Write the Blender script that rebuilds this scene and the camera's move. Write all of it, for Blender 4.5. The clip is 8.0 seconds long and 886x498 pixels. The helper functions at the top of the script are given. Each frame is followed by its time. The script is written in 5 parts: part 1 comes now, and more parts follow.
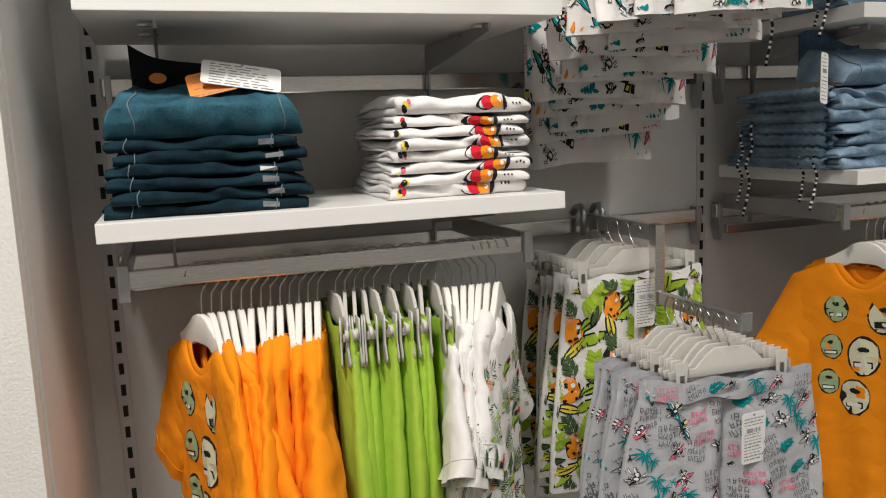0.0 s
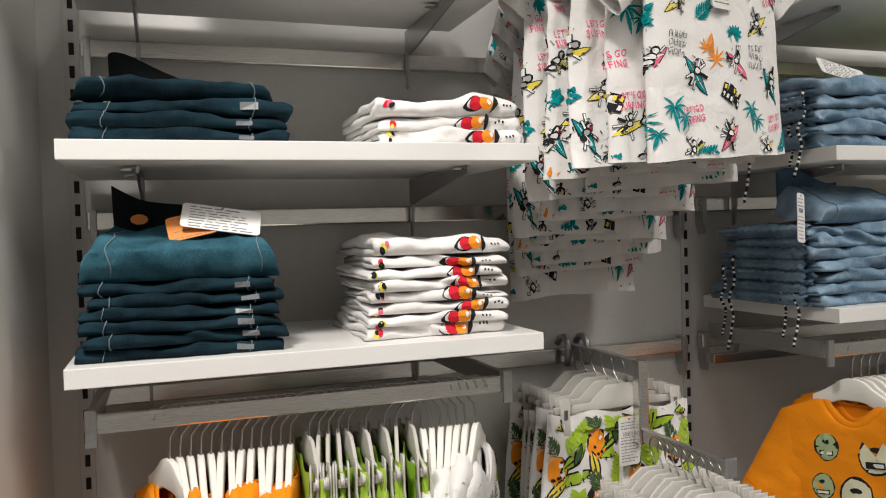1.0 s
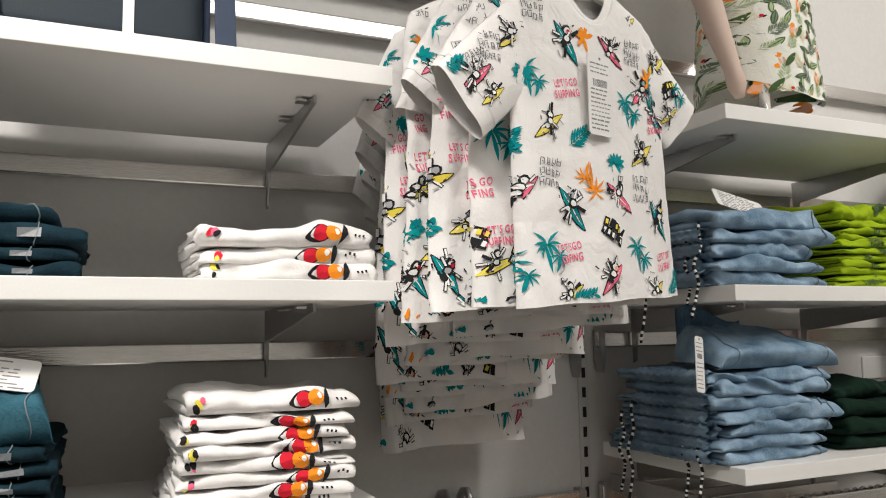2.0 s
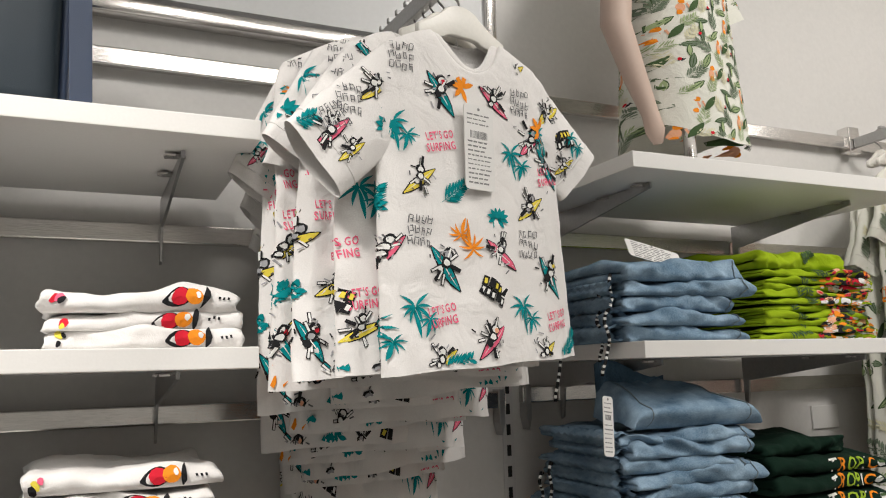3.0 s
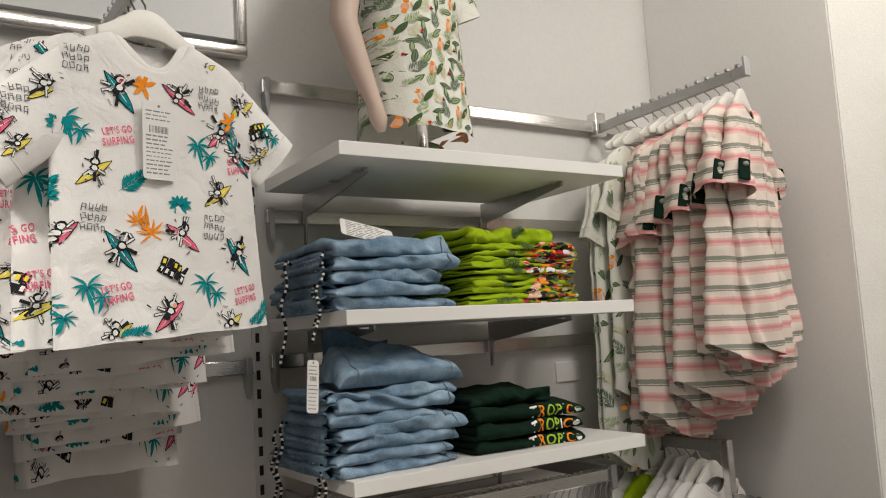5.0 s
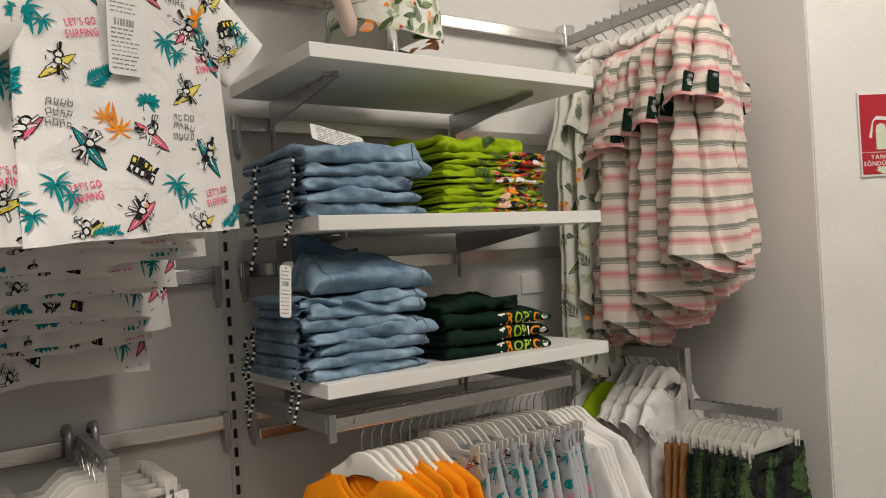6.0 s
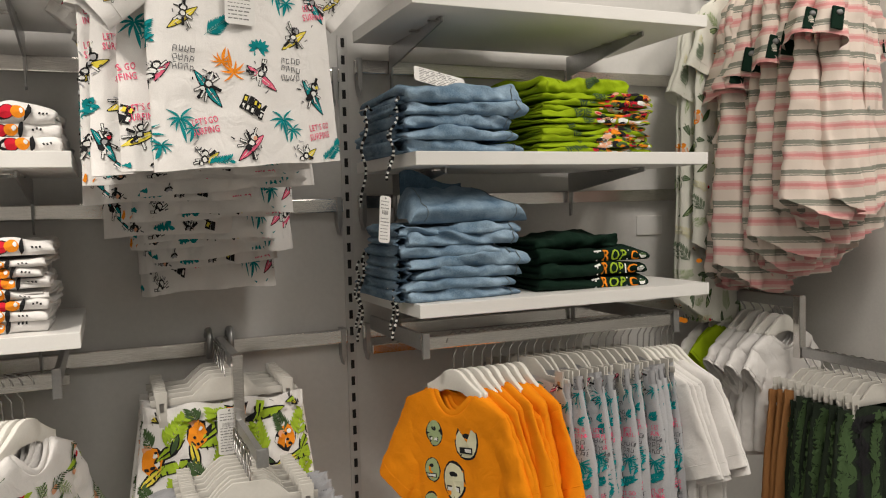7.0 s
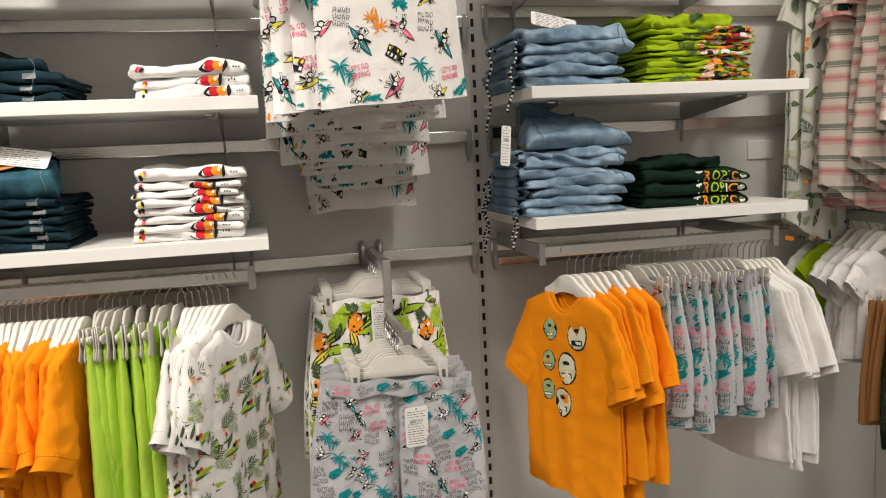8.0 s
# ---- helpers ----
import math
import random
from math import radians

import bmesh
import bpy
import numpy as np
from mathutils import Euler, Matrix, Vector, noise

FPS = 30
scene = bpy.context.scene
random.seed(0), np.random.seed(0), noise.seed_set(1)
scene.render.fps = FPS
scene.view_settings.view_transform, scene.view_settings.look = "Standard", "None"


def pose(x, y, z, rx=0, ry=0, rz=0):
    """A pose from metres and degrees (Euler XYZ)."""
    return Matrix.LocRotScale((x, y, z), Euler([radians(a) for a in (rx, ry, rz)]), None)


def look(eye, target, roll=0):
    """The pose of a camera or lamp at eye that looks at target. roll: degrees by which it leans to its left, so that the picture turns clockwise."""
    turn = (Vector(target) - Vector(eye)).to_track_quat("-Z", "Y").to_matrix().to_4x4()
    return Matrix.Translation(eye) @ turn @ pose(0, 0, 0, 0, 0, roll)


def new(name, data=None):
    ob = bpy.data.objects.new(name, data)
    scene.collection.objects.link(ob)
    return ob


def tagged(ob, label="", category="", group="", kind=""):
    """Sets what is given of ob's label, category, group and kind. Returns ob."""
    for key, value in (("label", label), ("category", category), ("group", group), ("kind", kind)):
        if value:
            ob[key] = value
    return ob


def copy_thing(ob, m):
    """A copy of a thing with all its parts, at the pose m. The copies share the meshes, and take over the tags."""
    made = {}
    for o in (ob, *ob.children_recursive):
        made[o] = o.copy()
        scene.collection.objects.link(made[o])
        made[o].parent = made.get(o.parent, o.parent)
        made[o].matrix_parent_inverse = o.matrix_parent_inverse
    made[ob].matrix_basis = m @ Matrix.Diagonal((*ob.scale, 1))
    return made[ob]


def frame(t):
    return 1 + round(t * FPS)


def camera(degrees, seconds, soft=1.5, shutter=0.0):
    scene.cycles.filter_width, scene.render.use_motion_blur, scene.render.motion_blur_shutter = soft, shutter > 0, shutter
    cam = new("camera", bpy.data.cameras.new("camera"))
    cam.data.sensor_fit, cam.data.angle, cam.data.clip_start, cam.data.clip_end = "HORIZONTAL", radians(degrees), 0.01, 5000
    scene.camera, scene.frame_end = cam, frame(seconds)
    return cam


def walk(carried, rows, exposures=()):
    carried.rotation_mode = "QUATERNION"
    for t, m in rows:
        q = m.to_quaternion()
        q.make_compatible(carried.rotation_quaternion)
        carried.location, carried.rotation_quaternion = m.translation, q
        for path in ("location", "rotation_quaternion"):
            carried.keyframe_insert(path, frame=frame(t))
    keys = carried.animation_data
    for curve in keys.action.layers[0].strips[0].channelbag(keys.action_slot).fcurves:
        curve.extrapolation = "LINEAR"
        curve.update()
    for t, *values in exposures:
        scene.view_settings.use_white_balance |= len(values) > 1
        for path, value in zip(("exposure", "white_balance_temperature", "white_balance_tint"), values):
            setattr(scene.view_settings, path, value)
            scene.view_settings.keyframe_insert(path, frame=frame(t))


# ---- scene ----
cam = camera(58.7, 8.0, soft=1.1)
PATH = [
    (0, (0.096, -1.153, 1.357), (0.744, 0.715, 1.059), -2.3),
    (0.5, (0.111, -1.153, 1.389), (0.753, 0.732, 1.21), -1.4),
    (1, (0.134, -1.157, 1.421), (0.799, 0.729, 1.374), -1.7),
    (1.5, (0.194, -1.119, 1.449), (0.967, 0.725, 1.491), -1.8),
    (2, (0.323, -1.024, 1.484), (1.143, 0.787, 1.697), -0.9),
    (2.2, (0.362, -1.008, 1.494), (1.189, 0.79, 1.772), -1.0),
    (3.3, (0.557, -1.094, 1.537), (1.379, 0.703, 1.84), -1.7),
    (3.5, (0.592, -1.149, 1.545), (1.442, 0.636, 1.851), -1.7),
    (4, (0.668, -1.273, 1.542), (1.585, 0.477, 1.851), -2.6),
    (4.5, (0.705, -1.322, 1.523), (1.701, 0.39, 1.798), -3.1),
    (5.8, (0.682, -1.301, 1.484), (1.851, 0.321, 1.54), -3.2),
    (6, (0.678, -1.3, 1.475), (1.844, 0.325, 1.49), -3.2),
    (6.5, (0.706, -1.337, 1.459), (1.725, 0.383, 1.422), -3.1),
    (7, (0.757, -1.472, 1.448), (1.545, 0.364, 1.34), -1.5),
    (7.5, (0.742, -1.612, 1.426), (1.309, 0.298, 1.249), -2.6),
    (8, (0.699, -1.768, 1.422), (1.143, 0.166, 1.173), -2.7),
]
EXPOSURES = [(0.0, 0.02, 6250, 10), (2.0, 0.1, 6250, 10), (4.5, -0.07, 6350, 10), (6.0, -0.08, 6600, 10), (7.0, 0.04, 6600, 10), (8.0, 0.28, 6650, 10)]
walk(cam, [(t, look(eye, target, roll)) for t, eye, target, roll in PATH], EXPOSURES)

# ---- world, lamps ----
world = bpy.data.worlds.new("shop_air")
world.use_nodes = True
world.node_tree.nodes["Background"].inputs[0].default_value = (0.9, 0.95, 1.0, 1)
world.node_tree.nodes["Background"].inputs[1].default_value = 0.05
scene.world = world



def fill_panel(x, y, sx, sy, watts, color=(1.0, 0.94, 0.86)):
    """An unseen area lamp just under the ceiling, added as soft fill."""
    lamp = bpy.data.lights.new("fill_panel_light", "AREA")
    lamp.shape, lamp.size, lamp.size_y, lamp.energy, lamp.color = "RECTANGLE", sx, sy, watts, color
    new("fill_panel_light", lamp).matrix_world = pose(x, y, 3.17)


def track_spot(x, y, target, watts, cone=70, color=(1.0, 0.93, 0.84)):
    """A spotlight on the ceiling track in front of the shelves."""
    lamp = bpy.data.lights.new("track_spot_light", "SPOT")
    lamp.energy, lamp.spot_size, lamp.spot_blend, lamp.shadow_soft_size, lamp.color = watts, radians(cone), 0.6, 0.16, color
    new("track_spot_light", lamp).matrix_world = look((x, y, 3.05), target)


# Three added fill lamps that lift the shaded parts; no such panels are known.
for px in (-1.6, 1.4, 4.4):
    fill_panel(px, -2.2, 1.6, 1.2, 23)
track_spot(-0.35, -1.15, (0.12, 0.1, 1.02), 178, 62)
track_spot(0.75, -1.2, (0.85, 0.2, 1.05), 12, 85)
track_spot(1.9, -1.0, (2.0, 0.3, 2.0), 50, 120)
track_spot(2.75, -1.7, (3.0, -0.3, 1.6), 52, 90)


# ---- materials ----
def nodes_of(name):
    m = bpy.data.materials.new(name)
    m.use_nodes = True
    t = m.node_tree
    return m, t, t.nodes["Principled BSDF"]


def mottled(name, color, rough=0.6, metal=0.0, big=3.0, fine=120.0, vary=0.12, bump=0.1, stretch=(1, 1, 1), dist=0.002, sheen=0.0, coords="Object"):
    """A surface with broad stains, fine grain and a slight relief."""
    m, t, b = nodes_of(name)
    at = t.nodes.new("ShaderNodeTexCoord")
    mp = t.nodes.new("ShaderNodeMapping")
    mp.inputs["Scale"].default_value = stretch
    t.links.new(at.outputs[coords], mp.inputs["Vector"])
    n1, n2 = t.nodes.new("ShaderNodeTexNoise"), t.nodes.new("ShaderNodeTexNoise")
    n1.inputs["Scale"].default_value, n1.inputs["Detail"].default_value = big, 5
    n2.inputs["Scale"].default_value, n2.inputs["Detail"].default_value = fine, 4
    for n in (n1, n2):
        t.links.new(mp.outputs["Vector"], n.inputs["Vector"])
    add = t.nodes.new("ShaderNodeMath")
    add.operation = "ADD"
    t.links.new(n1.outputs["Fac"], add.inputs[0])
    t.links.new(n2.outputs["Fac"], add.inputs[1])
    ramp = t.nodes.new("ShaderNodeMapRange")
    ramp.inputs["From Min"].default_value, ramp.inputs["From Max"].default_value = 0.6, 1.4
    ramp.inputs["To Min"].default_value, ramp.inputs["To Max"].default_value = 1 - vary, 1 + vary
    t.links.new(add.outputs[0], ramp.inputs["Value"])
    mul = t.nodes.new("ShaderNodeVectorMath")
    mul.operation = "SCALE"
    mul.inputs[0].default_value = color
    t.links.new(ramp.outputs[0], mul.inputs["Scale"])
    t.links.new(mul.outputs[0], b.inputs["Base Color"])
    b.inputs["Roughness"].default_value, b.inputs["Metallic"].default_value = rough, metal
    if sheen:
        b.inputs["Sheen Weight"].default_value = sheen
    if bump:
        bp = t.nodes.new("ShaderNodeBump")
        bp.inputs["Strength"].default_value, bp.inputs["Distance"].default_value = bump, dist
        t.links.new(n2.outputs["Fac"], bp.inputs["Height"])
        t.links.new(bp.outputs["Normal"], b.inputs["Normal"])
    return m


def cloth(name, color, vary=0.07, fine=700.0, bump=0.25, big=9.0, wrinkle=0.45):
    m = mottled(name, color, 0.92, 0, big, fine, vary, bump, dist=0.002)
    t = m.node_tree
    t.nodes["Principled BSDF"].inputs["Specular IOR Level"].default_value = 0.15
    weave = next(n for n in t.nodes if n.type == "BUMP")
    at = next(n for n in t.nodes if n.type == "TEX_COORD")
    crease = t.nodes.new("ShaderNodeTexNoise")
    crease.inputs["Scale"].default_value, crease.inputs["Detail"].default_value, crease.inputs["Distortion"].default_value = 24, 4, 1.2
    t.links.new(at.outputs["Object"], crease.inputs["Vector"])
    soft = t.nodes.new("ShaderNodeBump")
    soft.inputs["Strength"].default_value, soft.inputs["Distance"].default_value = wrinkle, 0.006
    t.links.new(crease.outputs["Fac"], soft.inputs["Height"])
    t.links.new(soft.outputs["Normal"], weave.inputs["Normal"])
    return m


def denim(name, color, worn):
    """Twill: diagonal threads and broad worn patches between two blues."""
    m, t, b = nodes_of(name)
    at = t.nodes.new("ShaderNodeTexCoord")
    mp = t.nodes.new("ShaderNodeMapping")
    mp.inputs["Rotation"].default_value = (0.3, 0.5, 0.8)
    mp.inputs["Scale"].default_value = (1, 6, 1)
    t.links.new(at.outputs["Object"], mp.inputs["Vector"])
    n1, n2 = t.nodes.new("ShaderNodeTexNoise"), t.nodes.new("ShaderNodeTexNoise")
    n1.inputs["Scale"].default_value, n1.inputs["Detail"].default_value = 20, 7
    n2.inputs["Scale"].default_value, n2.inputs["Detail"].default_value = 260, 3
    t.links.new(at.outputs["Object"], n1.inputs["Vector"])
    t.links.new(mp.outputs["Vector"], n2.inputs["Vector"])
    mixf = t.nodes.new("ShaderNodeMath")
    mixf.operation = "MULTIPLY_ADD"
    mixf.inputs[1].default_value, mixf.inputs[2].default_value = 0.5, -0.1
    t.links.new(n2.outputs["Fac"], mixf.inputs[0])
    s = t.nodes.new("ShaderNodeMath")
    s.operation = "MULTIPLY_ADD"
    s.inputs[1].default_value = 1.1
    t.links.new(n1.outputs["Fac"], s.inputs[0])
    t.links.new(mixf.outputs[0], s.inputs[2])
    ramp = t.nodes.new("ShaderNodeValToRGB")
    ramp.color_ramp.elements[0].position, ramp.color_ramp.elements[1].position = 0.40, 0.98
    ramp.color_ramp.elements[0].color, ramp.color_ramp.elements[1].color = (*color, 1), (*worn, 1)
    t.links.new(s.outputs[0], ramp.inputs["Fac"])
    t.links.new(ramp.outputs["Color"], b.inputs["Base Color"])
    b.inputs["Roughness"].default_value, b.inputs["Specular IOR Level"].default_value = 0.9, 0.12
    bp = t.nodes.new("ShaderNodeBump")
    bp.inputs["Strength"].default_value, bp.inputs["Distance"].default_value = 0.4, 0.0015
    sb = t.nodes.new("ShaderNodeBump")
    sb.inputs["Strength"].default_value, sb.inputs["Distance"].default_value = 0.75, 0.010
    crease = t.nodes.new("ShaderNodeTexNoise")
    crease.noise_type, crease.normalize = "RIDGED_MULTIFRACTAL", False
    crease.inputs["Scale"].default_value, crease.inputs["Detail"].default_value, crease.inputs["Distortion"].default_value = 13, 3, 0.6
    slant = t.nodes.new("ShaderNodeMapping")
    slant.inputs["Rotation"].default_value, slant.inputs["Scale"].default_value = (0.2, 0.35, 0.15), (0.6, 1.0, 2.2)
    t.links.new(at.outputs["Object"], slant.inputs["Vector"])
    t.links.new(slant.outputs["Vector"], crease.inputs["Vector"])
    t.links.new(crease.outputs["Fac"], sb.inputs["Height"])
    t.links.new(sb.outputs["Normal"], bp.inputs["Normal"])
    t.links.new(n2.outputs["Fac"], bp.inputs["Height"])
    t.links.new(bp.outputs["Normal"], b.inputs["Normal"])
    return m


def striped_cloth(name):
    """Woven stripes across the shirt: cream, rose and grey-green."""
    m, t, b = nodes_of(name)
    at = t.nodes.new("ShaderNodeTexCoord")
    sep = t.nodes.new("ShaderNodeSeparateXYZ")
    t.links.new(at.outputs["Object"], sep.inputs[0])
    wob = t.nodes.new("ShaderNodeTexNoise")
    wob.inputs["Scale"].default_value = 300
    t.links.new(at.outputs["Object"], wob.inputs["Vector"])
    sc = t.nodes.new("ShaderNodeMath")
    sc.operation = "MULTIPLY_ADD"
    sc.inputs[1].default_value = 1 / 0.066
    t.links.new(sep.outputs["Z"], sc.inputs[0])
    w2 = t.nodes.new("ShaderNodeMath")
    w2.operation = "MULTIPLY"
    w2.inputs[1].default_value = 0.06
    t.links.new(wob.outputs["Fac"], w2.inputs[0])
    t.links.new(w2.outputs[0], sc.inputs[2])
    fr = t.nodes.new("ShaderNodeMath")
    fr.operation = "FRACT"
    t.links.new(sc.outputs[0], fr.inputs[0])
    ramp = t.nodes.new("ShaderNodeValToRGB")
    ramp.color_ramp.interpolation = "CONSTANT"
    e = ramp.color_ramp.elements
    cream, rose, pale, grey = (0.76, 0.66, 0.59, 1), (0.70, 0.30, 0.30, 1), (0.74, 0.46, 0.43, 1), (0.27, 0.275, 0.23, 1)
    e[0].position, e[0].color = 0.0, cream
    e[1].position, e[1].color = 0.20, pale
    for p, c in ((0.30, rose), (0.40, pale), (0.47, cream), (0.66, grey), (0.70, cream), (0.72, grey), (0.86, cream)):
        x = e.new(p)
        x.color = c
    t.links.new(fr.outputs[0], ramp.inputs["Fac"])
    t.links.new(ramp.outputs["Color"], b.inputs["Base Color"])
    b.inputs["Roughness"].default_value = 0.92
    bp = t.nodes.new("ShaderNodeBump")
    bp.inputs["Strength"].default_value, bp.inputs["Distance"].default_value = 0.3, 0.001
    t.links.new(wob.outputs["Fac"], bp.inputs["Height"])
    t.links.new(bp.outputs["Normal"], b.inputs["Normal"])
    return m


wall_paint = mottled("warm_white_wall_paint", (0.66, 0.65, 0.635), 0.55, 0, 1.3, 90, 0.05, 0.06)
return_paint = mottled("return_wall_paint", (0.76, 0.745, 0.72), 0.6, 0, 1.5, 160, 0.05, 0.08)
plaster = mottled("rough_white_plaster", (0.78, 0.765, 0.73), 0.8, 0, 5, 220, 0.08, 0.5)
ceiling_paint = mottled("ceiling_paint", (0.8, 0.8, 0.78), 0.8, 0, 2, 80, 0.04, 0.05)
floor_stone = mottled("pale_floor_tile", (0.42, 0.40, 0.37), 0.35, 0, 2, 60, 0.1, 0.05)
shelf_white = mottled("white_melamine", (0.80, 0.79, 0.77), 0.38, 0, 4, 300, 0.03, 0.04)
chrome = mottled("satin_chrome", (0.70, 0.68, 0.66), 0.19, 1.0, 2.5, 60, 0.16, 0.10, (1, 8, 8))
arm_metal = mottled("dull_grey_metal", (0.42, 0.42, 0.42), 0.36, 0.85, 6, 200, 0.12, 0.08)
wire_metal = mottled("hook_wire", (0.36, 0.35, 0.34), 0.28, 1.0, 20, 300, 0.08, 0.0)
slot_dark = mottled("slot_shadow_black", (0.012, 0.012, 0.013), 0.8, 0, 20, 100, 0.1, 0)
steel_upright = mottled("upright_enamel", (0.62, 0.61, 0.60), 0.45, 0.1, 6, 200, 0.06, 0.05)
panel_grey = mottled("pale_panel", (0.62, 0.63, 0.64), 0.4, 0, 2, 120, 0.04, 0.03)
plastic = mottled("ivory_plastic", (0.80, 0.78, 0.73), 0.42, 0, 8, 200, 0.05, 0.03)
plastic_grey = mottled("pale_grey_plastic", (0.53, 0.51, 0.47), 0.42, 0, 8, 200, 0.05, 0.03)
card = mottled("white_card", (0.76, 0.75, 0.735), 0.55, 0, 12, 300, 0.03, 0.03)
card_orange = mottled("orange_card", (0.78, 0.26, 0.05), 0.5, 0, 12, 300, 0.05, 0.03)
sticker = mottled("size_sticker_film", (0.16, 0.17, 0.18), 0.3, 0, 30, 300, 0.3, 0)
ink_grey = mottled("grey_ink", (0.22, 0.22, 0.22), 0.7, 0, 30, 300, 0.1, 0)
sign_red = mottled("sign_red", (0.46, 0.02, 0.035), 0.35, 0, 8, 100, 0.04, 0.02)
sign_glow = mottled("sign_pale_green", (0.66, 0.72, 0.58), 0.4, 0, 8, 100, 0.03, 0.02)
skin_plain = mottled("mannequin_matt_beige", (0.56, 0.43, 0.36), 0.55, 0, 4, 150, 0.03, 0.03)

white_cotton = cloth("white_cotton", (0.80, 0.78, 0.765))
grey_cotton = cloth("pale_grey_marl", (0.46, 0.465, 0.49), 0.14)
orange_cotton = cloth("orange_cotton", (0.90, 0.285, 0.008))
lime_cotton = cloth("lime_cotton", (0.42, 0.63, 0.07))
lime_jersey = cloth("acid_lime_jersey", (0.30, 0.42, 0.010))
green_cotton = cloth("bottle_green_cotton", (0.005, 0.020, 0.012), 0.2)
brown_cotton = cloth("tan_cotton", (0.34, 0.16, 0.06), 0.12)
olive_cotton = cloth("dark_olive_cotton", (0.022, 0.032, 0.021), 0.3)
cream_cotton = cloth("cream_cotton", (0.76, 0.76, 0.69))
stripes = striped_cloth("striped_weave")
dark_denim = denim("dark_denim", (0.0012, 0.0048, 0.008), (0.013, 0.038, 0.054))
blue_denim = denim("mid_denim", (0.008, 0.036, 0.057), (0.056, 0.165, 0.22))
light_denim = denim("light_denim", (0.06, 0.125, 0.20), (0.33, 0.45, 0.57))
mid_denim = denim("washed_denim", (0.03, 0.07, 0.115), (0.12, 0.20, 0.28))
black_denim = cloth("black_lining", (0.010, 0.012, 0.014), 0.3)
navy_nylon = mottled("navy_nylon", (0.008, 0.018, 0.028), 0.55, 0, 8, 900, 0.2, 0.3)
blue_nylon = mottled("blue_nylon", (0.014, 0.03, 0.07), 0.5, 0, 8, 900, 0.2, 0.3)
thread = cloth("pale_thread", (0.17, 0.21, 0.23))
INKS = {
    "teal": (0.005, 0.25, 0.27), "orange": (0.86, 0.28, 0.02), "pink": (0.80, 0.14, 0.24), "yellow": (0.80, 0.66, 0.08),
    "black": (0.02, 0.02, 0.022), "grey": (0.38, 0.38, 0.40), "green": (0.07, 0.12, 0.05), "lime": (0.36, 0.52, 0.04),
    "red": (0.62, 0.02, 0.04), "white": (0.8, 0.8, 0.78), "sage": (0.36, 0.45, 0.24), "moss": (0.19, 0.24, 0.17), "slate": (0.13, 0.13, 0.14), "cream": (0.72, 0.70, 0.50), "peach": (0.80, 0.42, 0.26),
}
INK_NAMES = list(INKS)
INK = [cloth("print_" + n, c, 0.06) for n, c in INKS.items()]


# ---- building helpers ----
def part(name, bm, mats, parent=None, label="", smooth=True):
    """One bmesh as one mesh object, under a thing or a part."""
    me = bpy.data.meshes.new(name)
    bm.normal_update()
    bm.to_mesh(me)
    bm.free()
    for m in mats if isinstance(mats, list) else [mats]:
        me.materials.append(m)
    me.polygons.foreach_set("use_smooth", [smooth] * len(me.polygons))
    ob = new(name, me)
    ob.parent = parent
    if label:
        ob["label"] = label
    return ob


def thing(name, label, category, group="", kind=""):
    return tagged(new(name), label, category, group, kind)


def solid(name, bm, mats, label, category, group="", kind="", smooth=False):
    return tagged(part(name, bm, mats, None, "", smooth), label, category, group, kind)


def box(bm, x0, x1, y0, y1, z0, z1, bev=0.0, mi=0, m=None):
    vs = bmesh.ops.create_cube(bm, size=1.0)["verts"]
    for v in vs:
        v.co = Vector((x0 + (v.co.x + 0.5) * (x1 - x0), y0 + (v.co.y + 0.5) * (y1 - y0), z0 + (v.co.z + 0.5) * (z1 - z0)))
        if m is not None:
            v.co = m @ v.co
    fs = {f for v in vs for f in v.link_faces}
    for f in fs:
        f.material_index = mi
    if bev:
        es = list({e for v in vs for e in v.link_edges})
        bmesh.ops.bevel(bm, geom=es, offset=bev, segments=2, affect="EDGES", profile=0.6)
    return bm


def tube(bm, pts, r, n=8, mi=0, taper=None, closed=False):
    """A round bar along a line of points."""
    pts = [Vector(p) for p in pts]
    rings = []
    last = None
    for i, p in enumerate(pts):
        a, b = pts[i - 1 if i or closed else 0], pts[(i + 1) % len(pts) if closed else min(i + 1, len(pts) - 1)]
        d = (b - a).normalized()
        side = last - d * last.dot(d) if last is not None else d.orthogonal()
        side.normalize()
        last = side
        up = d.cross(side)
        rr = r if taper is None else r * taper[i]
        rings.append([bm.verts.new(p + rr * (math.cos(2 * math.pi * k / n) * side + math.sin(2 * math.pi * k / n) * up)) for k in range(n)])
    pairs = list(zip(rings, rings[1:])) + ([(rings[-1], rings[0])] if closed else [])
    for j, (a, b) in enumerate(pairs):
        for k in range(n):
            f = bm.faces.new((a[k], a[(k + 1) % n], b[(k + 1) % n], b[k]))
            f.material_index = mi[j % len(mi)] if isinstance(mi, (list, tuple)) else mi
    if not closed:
        bm.faces.new(rings[0][::-1])
        bm.faces.new(rings[-1])
    return bm


def sheet(bm, fn, nu, nv, closed=False, mi=0):
    """A surface fn(u, v) over a grid; closed joins u = 1 to u = 0."""
    cols = nu if closed else nu + 1
    vs = [[bm.verts.new(fn(i / nu, j / nv)) for i in range(cols)] for j in range(nv + 1)]
    for j in range(nv):
        for i in range(nu):
            k = (i + 1) % cols
            bm.faces.new((vs[j][i], vs[j][k], vs[j + 1][k], vs[j + 1][i])).material_index = mi
    return vs


